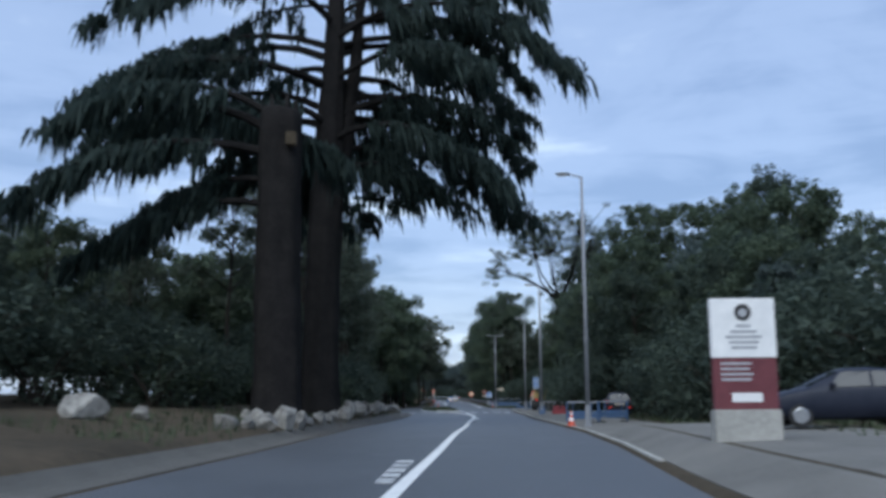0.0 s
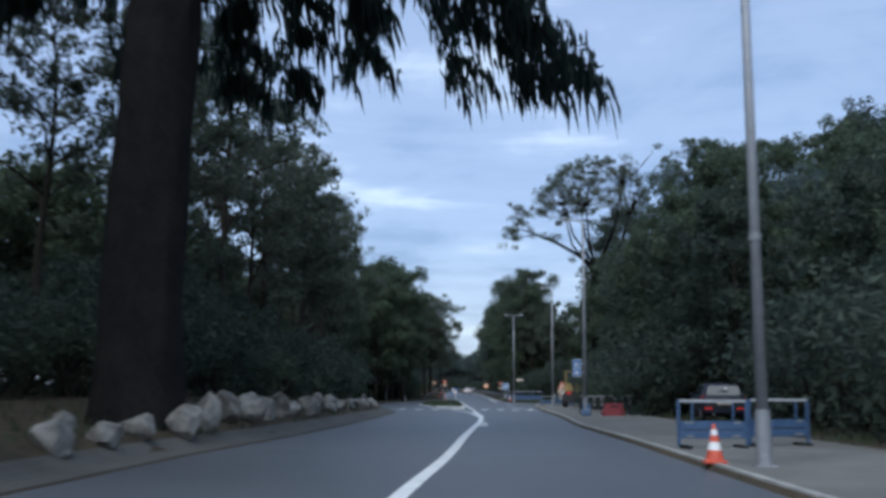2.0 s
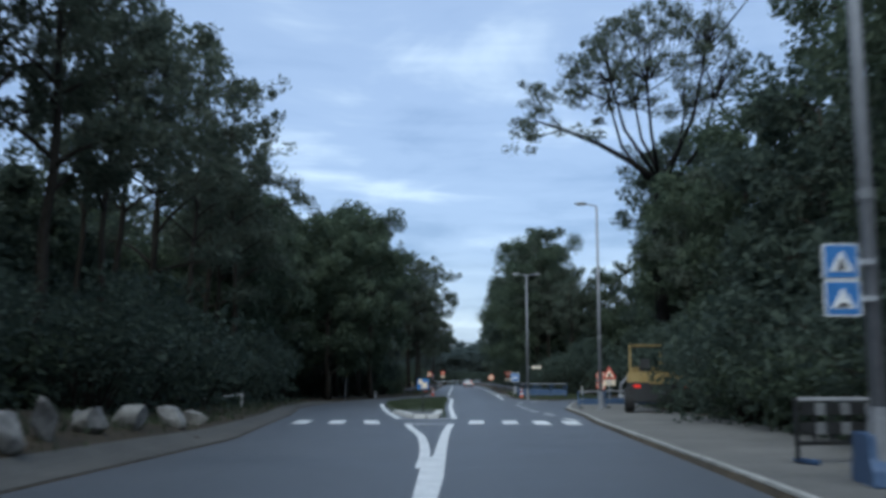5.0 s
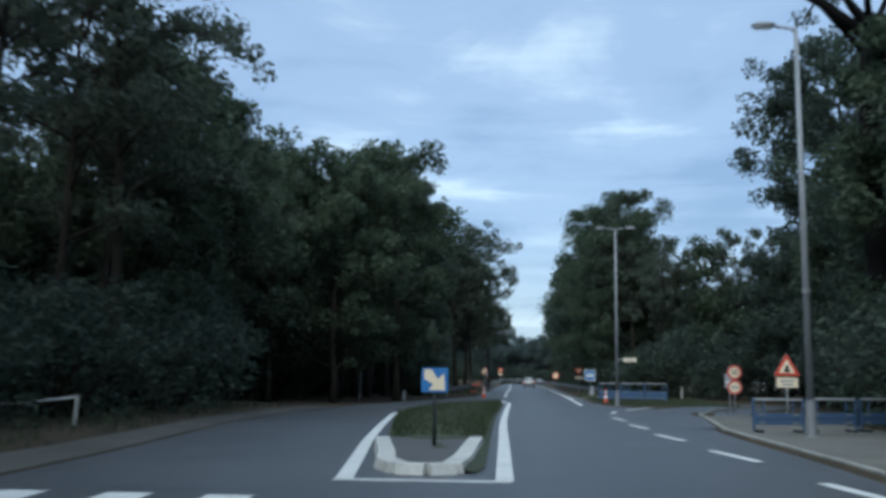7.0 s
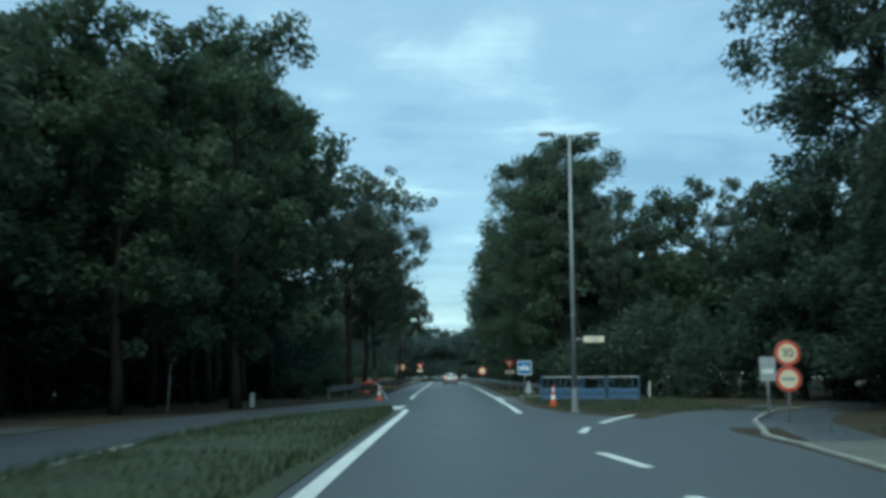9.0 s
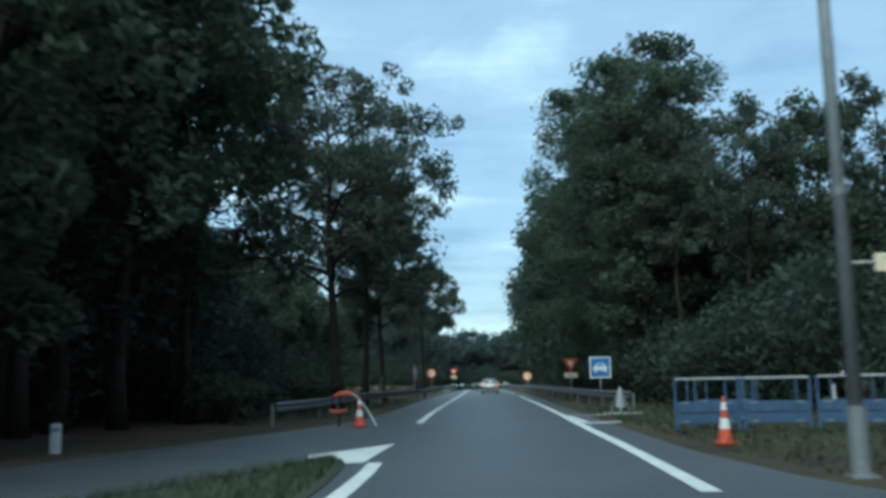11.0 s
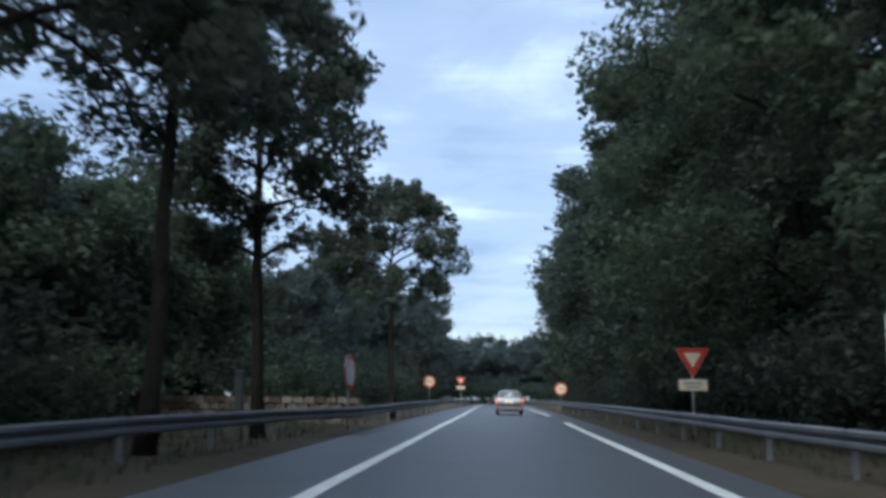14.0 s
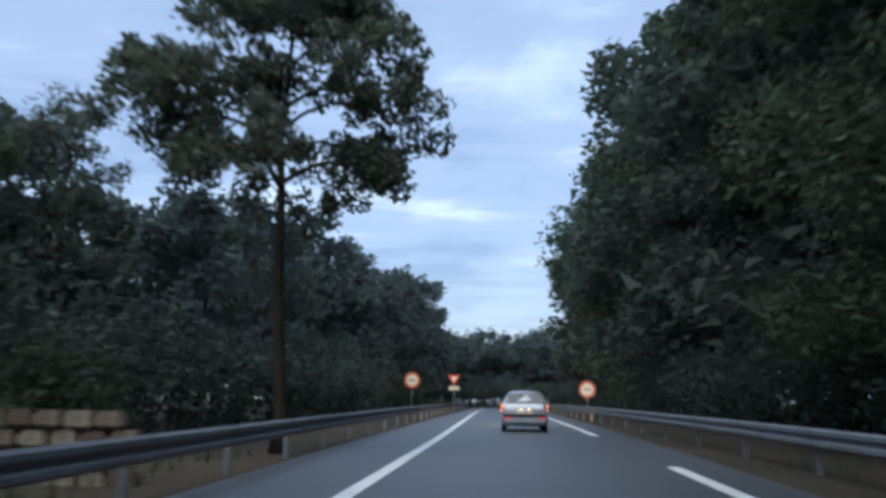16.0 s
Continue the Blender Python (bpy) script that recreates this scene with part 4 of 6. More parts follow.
# knocked-over red and white barrier behind the cone
wreck = thing("broken_barrier", -1.0, 152.0, ground_z(-1.0, 152.0), "bent red and white barrier leaning on a grey tube", "barrier")
part("leg", tube([(1.05, -0.5, 0.02), (0.75, -0.3, 0.5), (0.42, -0.1, 0.9), (0.25, 0.0, 1.0)], 0.035, 8), M_STEEL, wreck, "bent grey tube")
part("leg", tube([(-0.2, 0.2, 0.0), (-0.15, 0.05, 0.95)], 0.03, 8), M_DARK, wreck)
bow = bmesh.new()
b_tube(bow, [(-0.35, 0.0, 0.93), (-0.1, -0.02, 1.02), (0.15, -0.02, 1.02), (0.36, 0.0, 0.92)], [0.05, 0.07, 0.07, 0.04], 8)
part("bow", bow, M_ORANGE, wreck, "red plastic bow")
part("lower_bow", tube([(-0.5, 0.1, 0.5), (-0.25, 0.08, 0.45), (0.05, 0.1, 0.49)], [0.03, 0.05, 0.03], 8), M_ORANGE, wreck, "red plastic bow")
part("strut", tube([(-0.5, 0.1, 0.5), (-0.35, 0.05, 0.94)], 0.02, 6), M_DARK, wreck)


# folded sign stand on the verge
stand_z = ground_z(8.5, 158.4)
frame_stand = thing("sign_stand", 8.5, 158.4, stand_z, "folded pale grey sign stand on the verge", "sign stand")
for a in (0.4, 2.5, 4.6):
    part("leg", tube([(0.45 * math.cos(a), 0.45 * math.sin(a), 0.0), (0.03 * math.cos(a), 0.03 * math.sin(a), 1.0)], 0.022, 8), M_STEEL, frame_stand)
part("cover", tube([(0, 0, 0.25), (0, 0, 0.7), (0, 0, 0.98)], [0.2, 0.1, 0.05], 9), M_GREY, frame_stand, "pale grey wrapped cover")
part("base_bar", box(-0.7, 0.75, -0.35, -0.27, 0.0, 0.07, 0.02), M_PALE, frame_stand)


# tape between two posts on the bank
tape = thing("tape_fence", -9.6, 97.5, ground_z(-9.6, 97.5), "white tape hung between two short posts on the bank", "fence")
part("post", tube([(1.4, 0.6, -0.1), (1.42, 0.6, 0.62)], 0.05, 8), M_PALE, tape)
part("post", tube([(-2.6, -0.6, -0.2), (-2.6, -0.6, 0.6)], 0.05, 8), M_PALE, tape)
part("tape", tube([(-2.6, -0.6, 0.52), (-1.4, -0.25, 0.42), (-0.3, 0.1, 0.4), (0.6, 0.35, 0.47), (1.4, 0.6, 0.58)], 0.025, 6), M_WHITE, tape)


# small white notice, askew on a stake at the edge of the wood
notice = thing("notice_board", -12.8, 88.5, ground_z(-12.8, 88.5), "small white notice hanging askew on a stake", "sign")
nz = 2.88 - ground_z(-12.8, 88.5)
part("stake", tube([(0, 0.04, -0.2), (0.02, 0.04, nz + 0.2)], 0.03, 7), M_BARK, notice)
part("board", prism([(-0.3 + 0.1, nz - 0.26), (0.2, nz - 0.18), (0.26, nz + 0.1), (-0.06, nz + 0.26), (-0.3, nz + 0.08)], -0.012, 0.012), M_WHITE, notice, "white board with a dark slanting stripe")
# grey stripe set slantwise across the board
part("bar", prism([(-0.1, nz - 0.2), (-0.06, nz - 0.2), (-0.14, nz + 0.16), (-0.18, nz + 0.16)], -0.018, -0.0125), M_GREY, notice)


# ---------------------------------------------------------------- yellow work machine on the footway
def machine(x, y):
    z = ground_z(x, y) + 0.015
    root = thing("road_paver", x, y, z, "dull yellow road-building machine with an open cab frame", "construction vehicle", turn=-9)
    part("chassis", box(-1.0, 1.7, -1.25, 1.7, 0.42, 1.28, 0.06), M_DARK, root, "dark chassis")
    deck = bmesh.new()
    b_prism(deck, rounded([(-1.02, 1.28), (1.8, 1.28), (1.8, 1.5), (1.35, 1.62), (0.5, 1.74), (-0.95, 1.72), (-1.02, 1.6)], 0.04, 3), -1.1, 1.6)
    part("deck", deck, M_YELLOW, root, "dull yellow upper deck")
    part("rear_panel", box(-0.12, 1.3, -1.3, -1.1, 1.2, 1.5, 0.03), M_YELLOW, root)
    part("console", box(-0.85, 0.4, 0.15, 0.5, 1.72, 1.95, 0.04), M_YELLOW, root)
    for k in range(4):
        part("vent", box(0.7, 1.2, -1.306, -1.3, 1.24 + 0.06 * k, 1.27 + 0.06 * k), M_DARK, root)
    part("seat", box(-0.5, 0.0, -0.6, -0.15, 1.74, 1.92, 0.05), M_DARK, root)
    part("seat_back", box(-0.5, 0.0, -0.68, -0.58, 1.85, 2.3, 0.04), M_DARK, root)
    part("steering_wheel", tube([(-0.25 + 0.17 * math.cos(a), 0.1 + 0.06 * math.cos(a), 2.1 + 0.17 * math.sin(a)) for a in [k * math.pi / 6 for k in range(13)]], 0.018, 6), M_DARK, root)
    for px in (-0.88, 0.42):
        for yy in (-0.85, 0.5):
            part("cab_post", box(px - 0.035, px + 0.035, yy - 0.035, yy + 0.035, 1.7, 2.78, 0.01), M_YELLOW, root)
        part("roof_rail", box(px - 0.04, px + 0.04, -0.9, 0.55, 2.76, 2.84, 0.015), M_YELLOW, root)
    part("canopy", box(-0.95, 0.5, -0.95, 0.6, 2.84, 2.9, 0.02), M_YELLOW, root, "pale yellow canopy")
    for px in (-0.62, 1.45):
        part("tail_lamp", box(px - 0.15, px + 0.15, -1.275, -1.25, 1.06, 1.18, 0.01), M_REDGLOW, root, "red tail lamp")
    arm = part("side_arm", tube([(-1.05, -0.7, 1.5), (-1.3, -0.75, 1.2), (-1.35, -0.75, 0.7)], [0.05, 0.05, 0.05], 8), M_POLE, root)
    part("work_lamp", box(-1.42, -1.22, -0.85, -0.72, 0.62, 0.76, 0.02), M_GREY, arm)
    for sx in (-0.95, 1.65):
        for yy in (-0.75, 1.15):
            wheel = part("wheel", tube([(sx - 0.2, yy, 0.52), (sx - 0.16, yy, 0.52), (sx + 0.16, yy, 0.52), (sx + 0.2, yy, 0.52)], [0.46, 0.52, 0.52, 0.46], 26), M_RUBBER, root, "dark rubber tyre")
            part("rim", tube([(sx - 0.21, yy, 0.52), (sx + 0.21, yy, 0.52)], 0.24, 18), M_POLE, wheel)
    return root


machine(10.75, 94.2)


# ---------------------------------------------------------------- guardrails
def guardrail(points, label, post_step=4.0, face=1):
    """A W-shaped steel beam on posts. face: the side of the road that it faces."""
    root = thing("guardrail", 0, 0, 0, label, "guardrail", "guardrails")
    prof = [(0.0, 0.76), (0.05, 0.72), (0.05, 0.66), (-0.01, 0.62), (-0.01, 0.58), (0.05, 0.54), (0.05, 0.48), (0.0, 0.44)]
    pts = []
    for (x0, y0), (x1, y1) in zip(points, points[1:]):
        n = max(int(math.hypot(x1 - x0, y1 - y0) / 4), 1)
        pts += [(x0 + (x1 - x0) * k / n, y0 + (y1 - y0) * k / n) for k in range(n)]
    pts.append(points[-1])
    for i in range(len(pts) - 1):
        vs, fs = [], []
        for j in (i, i + 1):
            x, y = pts[j]
            x0, y0 = pts[max(j - 1, 0)]
            x1, y1 = pts[min(j + 1, len(pts) - 1)]
            d = Vector((x1 - x0, y1 - y0)).normalized()
            nx, ny = d.y * face, -d.x * face
            z = ground_z(x, y)
            grow = 0.012 if j == i else 0.0
            for o, h in prof:
                vs.append((x + nx * (o + grow), y + ny * (o + grow), z + h))
            for o, h in prof:
                vs.append((x + nx * (o + grow - 0.006), y + ny * (o + grow - 0.006), z + h))
        m = len(prof)
        for k in range(m - 1):
            fs.append((k, k + 1, 2 * m + k + 1, 2 * m + k))
            fs.append((m + k, 3 * m + k, 3 * m + k + 1, m + k + 1))
        fs += [(0, 2 * m, 3 * m, m), (m - 1, 2 * m - 1, 4 * m - 1, 3 * m - 1)]
        place("beam", mesh_from("beam", vs, fs), M_RAIL, root)
    for x, y in pts[::1]:
        z = ground_z(x, y)
        part("post", box(x - 0.05 - face * 0.09, x + 0.05 - face * 0.09, y - 0.03, y + 0.03, z - 0.2, z + 0.7), M_RAIL, root)
    return root


guardrail([(-3.3, 152.5), (-3.1, 160), (-2.95, 173), (-2.25, 181), (-1.02, 187), (-1.0, 195), (-1.1, 215), (-1.5, 250), (-2.1, 300), (-2.9, 340)], "long galvanised guardrail beside the carriageway", face=1)
guardrail([(9.6, 163.0), (8.9, 168), (8.5, 176), (8.2, 192), (7.9, 215), (7.4, 250), (6.8, 300), (6.4, 340)], "galvanised guardrail along the edge of the wood", face=-1)


# ---------------------------------------------------------------- boulders on the bank
def boulder(x, y, w, h, seed, sink=0.12):
    r = random.Random(seed)
    bm = bmesh.new()
    bmesh.ops.create_icosphere(bm, subdivisions=3, radius=1.0)
    # cut the ball by random planes to get broken faces, then roughen it
    for _ in range(13):
        n = Vector((r.gauss(0, 1), r.gauss(0, 1), r.gauss(0.25, 0.6))).normalized()
        d = r.uniform(0.42, 0.74)
        for v in bm.verts:
            over = v.co.dot(n) - d
            if over > 0:
                v.co -= n * over
    deep = w * r.uniform(0.7, 1.0)
    for v in bm.verts:
        v.co = Vector((v.co.x * w * 0.78, v.co.y * deep * 0.78, v.co.z * h * 0.85))
        v.co *= 1 + 0.05 * noise.noise(v.co * 4 + Vector((seed, 0, 0)))
    low = min(v.co.z for v in bm.verts)
    ob = part("boulder", bm, M_ROCK)
    ob.matrix_basis = pose(x, y, ground_z(x, y) - low - sink, 0, 0, r.uniform(0, 360))
    return tagged(ob, r.choice(["pale limestone boulder on the bank", "broken grey-white boulder beside the shoulder", "angular pale boulder half sunk in the bank"]), "boulder", "row of boulders")


rock_rng = random.Random(3)
# place along the road, width, height
ROCKS = ((20.9, 0.83, 0.41), (23.1, 0.9, 0.63), (25.0, 0.7, 0.46), (27.9, 0.6, 0.33), (30.4, 0.89, 0.42), (32.3, 0.7, 0.4), (34.2, 0.75, 0.45), (36.1, 0.82, 0.55), (37.8, 0.66, 0.61),
         (40.4, 0.74, 0.6), (42.0, 0.85, 0.66), (43.7, 0.74, 0.52), (46.1, 0.64, 0.6), (47.9, 0.82, 0.43), (49.7, 0.86, 0.58), (51.9, 0.6, 0.5), (53.9, 0.9, 0.42), (55.3, 0.65, 0.5),
         (57.6, 0.6, 0.4), (60.2, 0.67, 0.4), (62.2, 0.85, 0.42), (63.9, 0.86, 0.36), (65.2, 0.75, 0.38), (66.8, 0.64, 0.48), (69.0, 0.6, 0.4), (71.2, 0.7, 0.4), (73.6, 0.7, 0.38), (76.5, 0.6, 0.3))
for k, (y, w, h) in enumerate(ROCKS):
    boulder(road_left(y) - (0.9 if 23 < y < 39 else 1.2) - rock_rng.uniform(0.0, 0.3), y, w * 0.9, h, 100 + k)
    if rock_rng.random() < 0.55:
        boulder(road_left(y) - 2.0 - rock_rng.uniform(0.1, 0.9), y + rock_rng.uniform(-0.8, 0.8), w * 0.6, h * 0.7, 400 + k)
for k, (x, y, w, h) in enumerate(((-10.2, 15.6, 1.0, 0.5), (-9.2, 17.4, 0.5, 0.36), (-7.1, 18.3, 0.6, 0.4), (-6.6, 19.6, 0.5, 0.3))):
    boulder(x, y, w, h, 901 + k)


# ---------------------------------------------------------------- trees
def leaf_mesh(name, clumps, per_clump, size, seed, flat=0.75, hang=0.0):
    """Many small bent leaves gathered in clumps: rows of (x, y, z, radius)."""
    r = np.random.RandomState(seed)
    c = np.repeat(np.array(clumps, float), per_clump, axis=0)
    n = len(c)
    d = r.normal(size=(n, 3))
    d /= np.linalg.norm(d, axis=1)[:, None]
    rad = r.uniform(0.25, 1.0, n) ** 0.6
    p = c[:, :3] + d * (rad * c[:, 3])[:, None] * np.array([1, 1, flat])
    u = r.normal(size=(n, 3))
    u[:, 2] = u[:, 2] * 0.6 - hang
    u /= np.linalg.norm(u, axis=1)[:, None]
    w = np.cross(u, r.normal(size=(n, 3)))
    w /= np.linalg.norm(w, axis=1)[:, None]
    s = size * r.uniform(0.6, 1.4, n)
    u, w = u * s[:, None], w * (s * r.uniform(0.35, 0.6, n))[:, None]
    v = np.stack([p - u, p + u * 0.8 - w, p + u + w], axis=1).reshape(-1, 3)
    me = bpy.data.meshes.new(name)
    me.vertices.add(3 * n)
    me.vertices.foreach_set("co", v.ravel())
    me.loops.add(3 * n)
    me.loops.foreach_set("vertex_index", np.arange(3 * n, dtype=np.int32))
    me.polygons.add(n)
    me.polygons.foreach_set("loop_start", np.arange(0, 3 * n, 3, dtype=np.int32))
    me.polygons.foreach_set("loop_total", np.full(n, 3, dtype=np.int32))
    me.update()
    return me


def limb_path(start, heading, length, rise, droop, r, steps=6):
    """A bending branch: rises, then droops towards its tip."""
    pts, p, a = [Vector(start)], Vector(start), heading
    for i in range(steps):
        f = (i + 1) / steps
        a += r.uniform(-0.22, 0.22)
        up = rise * (1 - f) - droop * f
        p = p + Vector((math.cos(a), math.sin(a), up)).normalized() * (length / steps)
        pts.append(p.copy())
    return pts


def b_trunk(bm, points, radii, seed):
    """A stout trunk with furrows that run up it, a swollen foot and uneven girth."""
    points = [Vector(p) for p in points]
    path, rs = [], []
    for a, b, ra, rb in zip(points, points[1:], radii, radii[1:]):
        n = max(int((b - a).length / 0.4), 1)
        for k in range(n):
            path.append(a.lerp(b, k / n))
            rs.append(ra + (rb - ra) * k / n)
    path.append(points[-1])
    rs.append(radii[-1])
    sides, first = 36, len(bm.verts)
    b_tube(bm, path, rs, sides)
    bm.verts.ensure_lookup_table()
    for i, (p, rad) in enumerate(zip(path, rs)):
        foot = 1 + 0.12 * math.exp(-max(p.z, 0) / 0.5)
        for k in range(sides):
            v = bm.verts[first + i * sides + k]
            d = v.co - p
            a = 2 * math.pi * k / sides
            lobe = noise.noise(Vector((2.2 * math.cos(a), 2.2 * math.sin(a), p.z * 0.12 + seed)))
            furrow = noise.noise(Vector((7 * math.cos(a), 7 * math.sin(a), p.z * 0.5 + seed * 3)))
            v.co = p + d * (foot + 0.16 * lobe + 0.09 * furrow)


def make_tree(label, tall, clear, radius, seed, leaf, leaves=60, size=0.24, limbs=13, clump=1.0, thick=0.22, rise=0.7, droop=0.0, top=0.6, fill=20, lean=0.0, flat=0.95, wide=0.36, sides=8, category="tree"):
    """A tapered trunk with limbs and twigs, and clumps of leaves at their ends."""
    r = random.Random(seed)
    root = new("tree")
    tagged(root, label, category)
    bm = bmesh.new()
    trunk, p = [Vector((0, 0, -0.3))], Vector((0, 0, -0.3))
    steps = 9
    for i in range(steps):
        p = p + Vector((r.uniform(-0.02, 0.02) * tall * 0.5 + lean * tall / steps, r.uniform(-0.02, 0.02) * tall * 0.5, (tall * 0.9 + 0.3) / steps))
        trunk.append(p.copy())
    b_tube(bm, trunk, [thick * (1.35 if i == 0 else 1.0) * (1 - 0.85 * i / steps) for i in range(steps + 1)], sides)
    clumps = []
    for k in range(limbs):
        f = min(max((k + r.uniform(-0.3, 1.3)) / limbs, 0.0), 1.0)
        z = clear + (tall * 0.9 - clear) * f
        s = z / (tall * 0.9) * steps
        i = min(int(s), steps - 1)
        start = trunk[i].lerp(trunk[i + 1], s - i)
        # widest a little below the middle of the crown
        prof = math.sqrt(max(1 - ((f - wide) / (0.98 - 0.55 * wide)) ** 2, 0.12))
        length = radius * prof * r.uniform(0.7, 1.15)
        head = k * 2.399 + r.uniform(-0.4, 0.4)
        path = limb_path(start, head, length, rise * r.uniform(0.5, 1.7) + 0.5 * f * top, droop, r)
        b_tube(bm, path, [thick * 0.42 * (1 - 0.6 * f) * (1 - 0.85 * j / 6) for j in range(7)], 5 if sides > 6 else 3)
        clumps.append((*path[-1], clump * r.uniform(0.7, 1.1)))
        for j in (2, 3, 4, 5):
            for side in (-1, 1):
                if r.random() < 0.25:
                    continue
                tw = limb_path(path[j], head + side * r.uniform(0.5, 1.2), length * r.uniform(0.2, 0.5), r.uniform(-0.4, 1.8), droop, r, 3)
                if sides > 6:
                    b_tube(bm, tw, [thick * 0.13, thick * 0.1, thick * 0.06, thick * 0.03], 3, False)
                clumps.append((*tw[-1], clump * r.uniform(0.5, 1.0)))
                if r.random() < 0.6:
                    clumps.append((tw[2].x, tw[2].y, tw[2].z + r.gauss(0, 0.6) * clump, clump * r.uniform(0.4, 0.75)))
    tip = trunk[-1]
    for _ in range(fill):
        a, q, z = r.uniform(0, 6.28), r.uniform(0, 1) ** 0.5, r.uniform(0.15, 1.0)
        w = radius * 0.72 * math.sqrt(1 - z * z * 0.95) + 0.3
        clumps.append((tip.x * z + math.cos(a) * q * w, tip.y * z + math.sin(a) * q * w, clear + (tall - clear) * z, clump * r.uniform(0.5, 1.0)))
    part("trunk", bm, M_BARK, root, smooth=True)
    place("crown", leaf_mesh("crown", clumps, leaves, size, seed, flat), leaf, root)
    return root


def make_shrub(label, tall, radius, seed, leaf, clumps=26, leaves=46, size=0.11):
    """A bush of several stems with leaves down to the ground."""
    r = random.Random(seed)
    root = new("shrub")
    tagged(root, label, "shrub")
    bm, spots = bmesh.new(), []
    for k in range(7):
        path = limb_path((r.uniform(-0.2, 0.2), r.uniform(-0.2, 0.2), -0.1), k * 0.9 + r.uniform(-0.3, 0.3), tall * r.uniform(0.7, 1.0), 2.6, -0.3, r, 4)
        b_tube(bm, path, [0.05, 0.04, 0.03, 0.02, 0.01], 5)
        spots.append((*path[-1], tall * 0.26))
    for _ in range(clumps):
        a, q, z = r.uniform(0, 6.28), r.uniform(0, 1) ** 0.5, r.uniform(0.06, 0.9)
        w = radius * math.sqrt(max(1 - (z - 0.3) ** 2 / 0.55, 0.1))
        spots.append((math.cos(a) * q * w, math.sin(a) * q * w, z * tall, tall * r.uniform(0.14, 0.26)))
    part("stem", bm, M_BARK, root)
    place("foliage", leaf_mesh("foliage", spots, leaves, size, seed, 0.8), leaf, root)
    return root


FAR = []


def put(ob, x, y, turn, scale, dz=0.0, label=""):
    if ob in (far_a, far_b):
        # trees of the wood behind, joined into one mass further down
        FAR.append((ob, pose(x, y, ground_z(x, y) + dz, 0, 0, turn) @ Matrix.Diagonal((scale[0], scale[0], scale[1], 1))))
        return None
    c = copy_thing(ob, pose(x, y, ground_z(x, y) + dz, 0, 0, turn) @ Matrix.Diagonal((scale[0], scale[0], scale[1], 1)))
    c["group"] = "roadside wood" if "tree" in ob.name else "undergrowth"
    if label:
        c["label"] = label
    return c


tall_a = make_tree("tall broadleaf tree with a dense dark green crown", 18, 4.0, 4.6, 1, M_LEAF, 60, 0.195, 17, 1.1, 0.26, fill=30)
tall_b = make_tree("tall broadleaf tree with an open green crown", 18, 5.5, 4.2, 2, M_LEAF_LIGHT, 38, 0.14, 15, 0.68, 0.22, 0.9, fill=5)
tall_c = make_tree("broad dark green tree leafy almost to the ground", 16, 1.8, 5.0, 3, M_LEAF_DARK, 56, 0.215, 17, 1.2, 0.3, fill=34)
tall_d = make_tree("slender tree with thin light foliage and bare trunk", 17, 7.0, 3.4, 4, M_LEAF_LIGHT, 32, 0.13, 16, 0.62, 0.18, 1.0, fill=4)
far_a = make_tree("distant broadleaf tree in the wood", 17, 2.0, 5.4, 5, M_LEAF_HAZED, 26, 0.36, 11, 1.4, 0.25, fill=26, sides=5)
far_b = make_tree("distant tree with a rounded green crown", 15, 2.2, 5.0, 6, M_LEAF_HAZED, 26, 0.35, 11, 1.4, 0.22, fill=26, sides=5)
wall_a = make_tree("tall dense tree forming a dark leafy wall", 18, 1.5, 5.0, 7, M_LEAF, 210, 0.095, 18, 1.15, 0.28, fill=44)
low_a = make_tree("low dense tree of the understory", 9.0, 0.7, 3.3, 8, M_LEAF, 46, 0.165, 10, 0.95, 0.14, fill=22, sides=6)
low_b = make_tree("low dark tree under the taller ones", 8.2, 0.5, 3.1, 9, M_LEAF_DARK, 46, 0.165, 10, 0.95, 0.13, fill=22, sides=6)
bush_a = make_shrub("dense dark green shrub at the edge of the wood", 3.2, 1.9, 21, M_LEAF_DARK)
bush_b = make_shrub("leafy green shrub under the trees", 2.4, 1.6, 22, M_LEAF)
bush_r = make_shrub("shrub with dull copper-red leaves", 3.6, 1.8, 24, M_LEAF_RED)
bush_c = make_shrub("tall loose shrub with dull green leaves", 4.4, 2.2, 23, M_LEAF_DARK, 34, 48, 0.125)
STOCK = [low_a, low_b, wall_a, tall_a, tall_b, tall_c, tall_d, far_a, far_b, bush_a, bush_b, bush_c, bush_r]
rng = random.Random(5)


def row(kinds, weights, y0, y1, step, x_of, jitter, lo, hi):
    """Plant trees along the road at uneven steps; every one takes its own size and turn."""
    rng = random.Random(int(y0 * 131 + y1 * 17 + hi * 1000 + len(kinds)))
    y = y0
    while y < y1:
        x = x_of(y) + rng.uniform(-jitter, jitter)
        s = rng.uniform(lo, hi)
        put(rng.choices(kinds, weights)[0], x, y + rng.uniform(-1, 1), rng.uniform(0, 360), (s * rng.uniform(0.9, 1.1), s))
        y += step * rng.uniform(0.75, 1.25)


def left_edge(y):
    return float(np.interp(y, [0, 40, 60, 80, 100, 118, 135, 158, 175, 200, 240, 400], [-15, -13, -11.5, -10.5, -12, -13.5, -12.5, -8.0, -8.0, -7.5, -8.0, -12]))


def right_edge(y):
    return float(np.interp(y, [0, 30, 50, 75, 100, 125, 145, 160, 175, 240, 400], [19, 15, 13, 14, 15, 19, 22, 15.0, 13.3, 13.4, 15.5]))


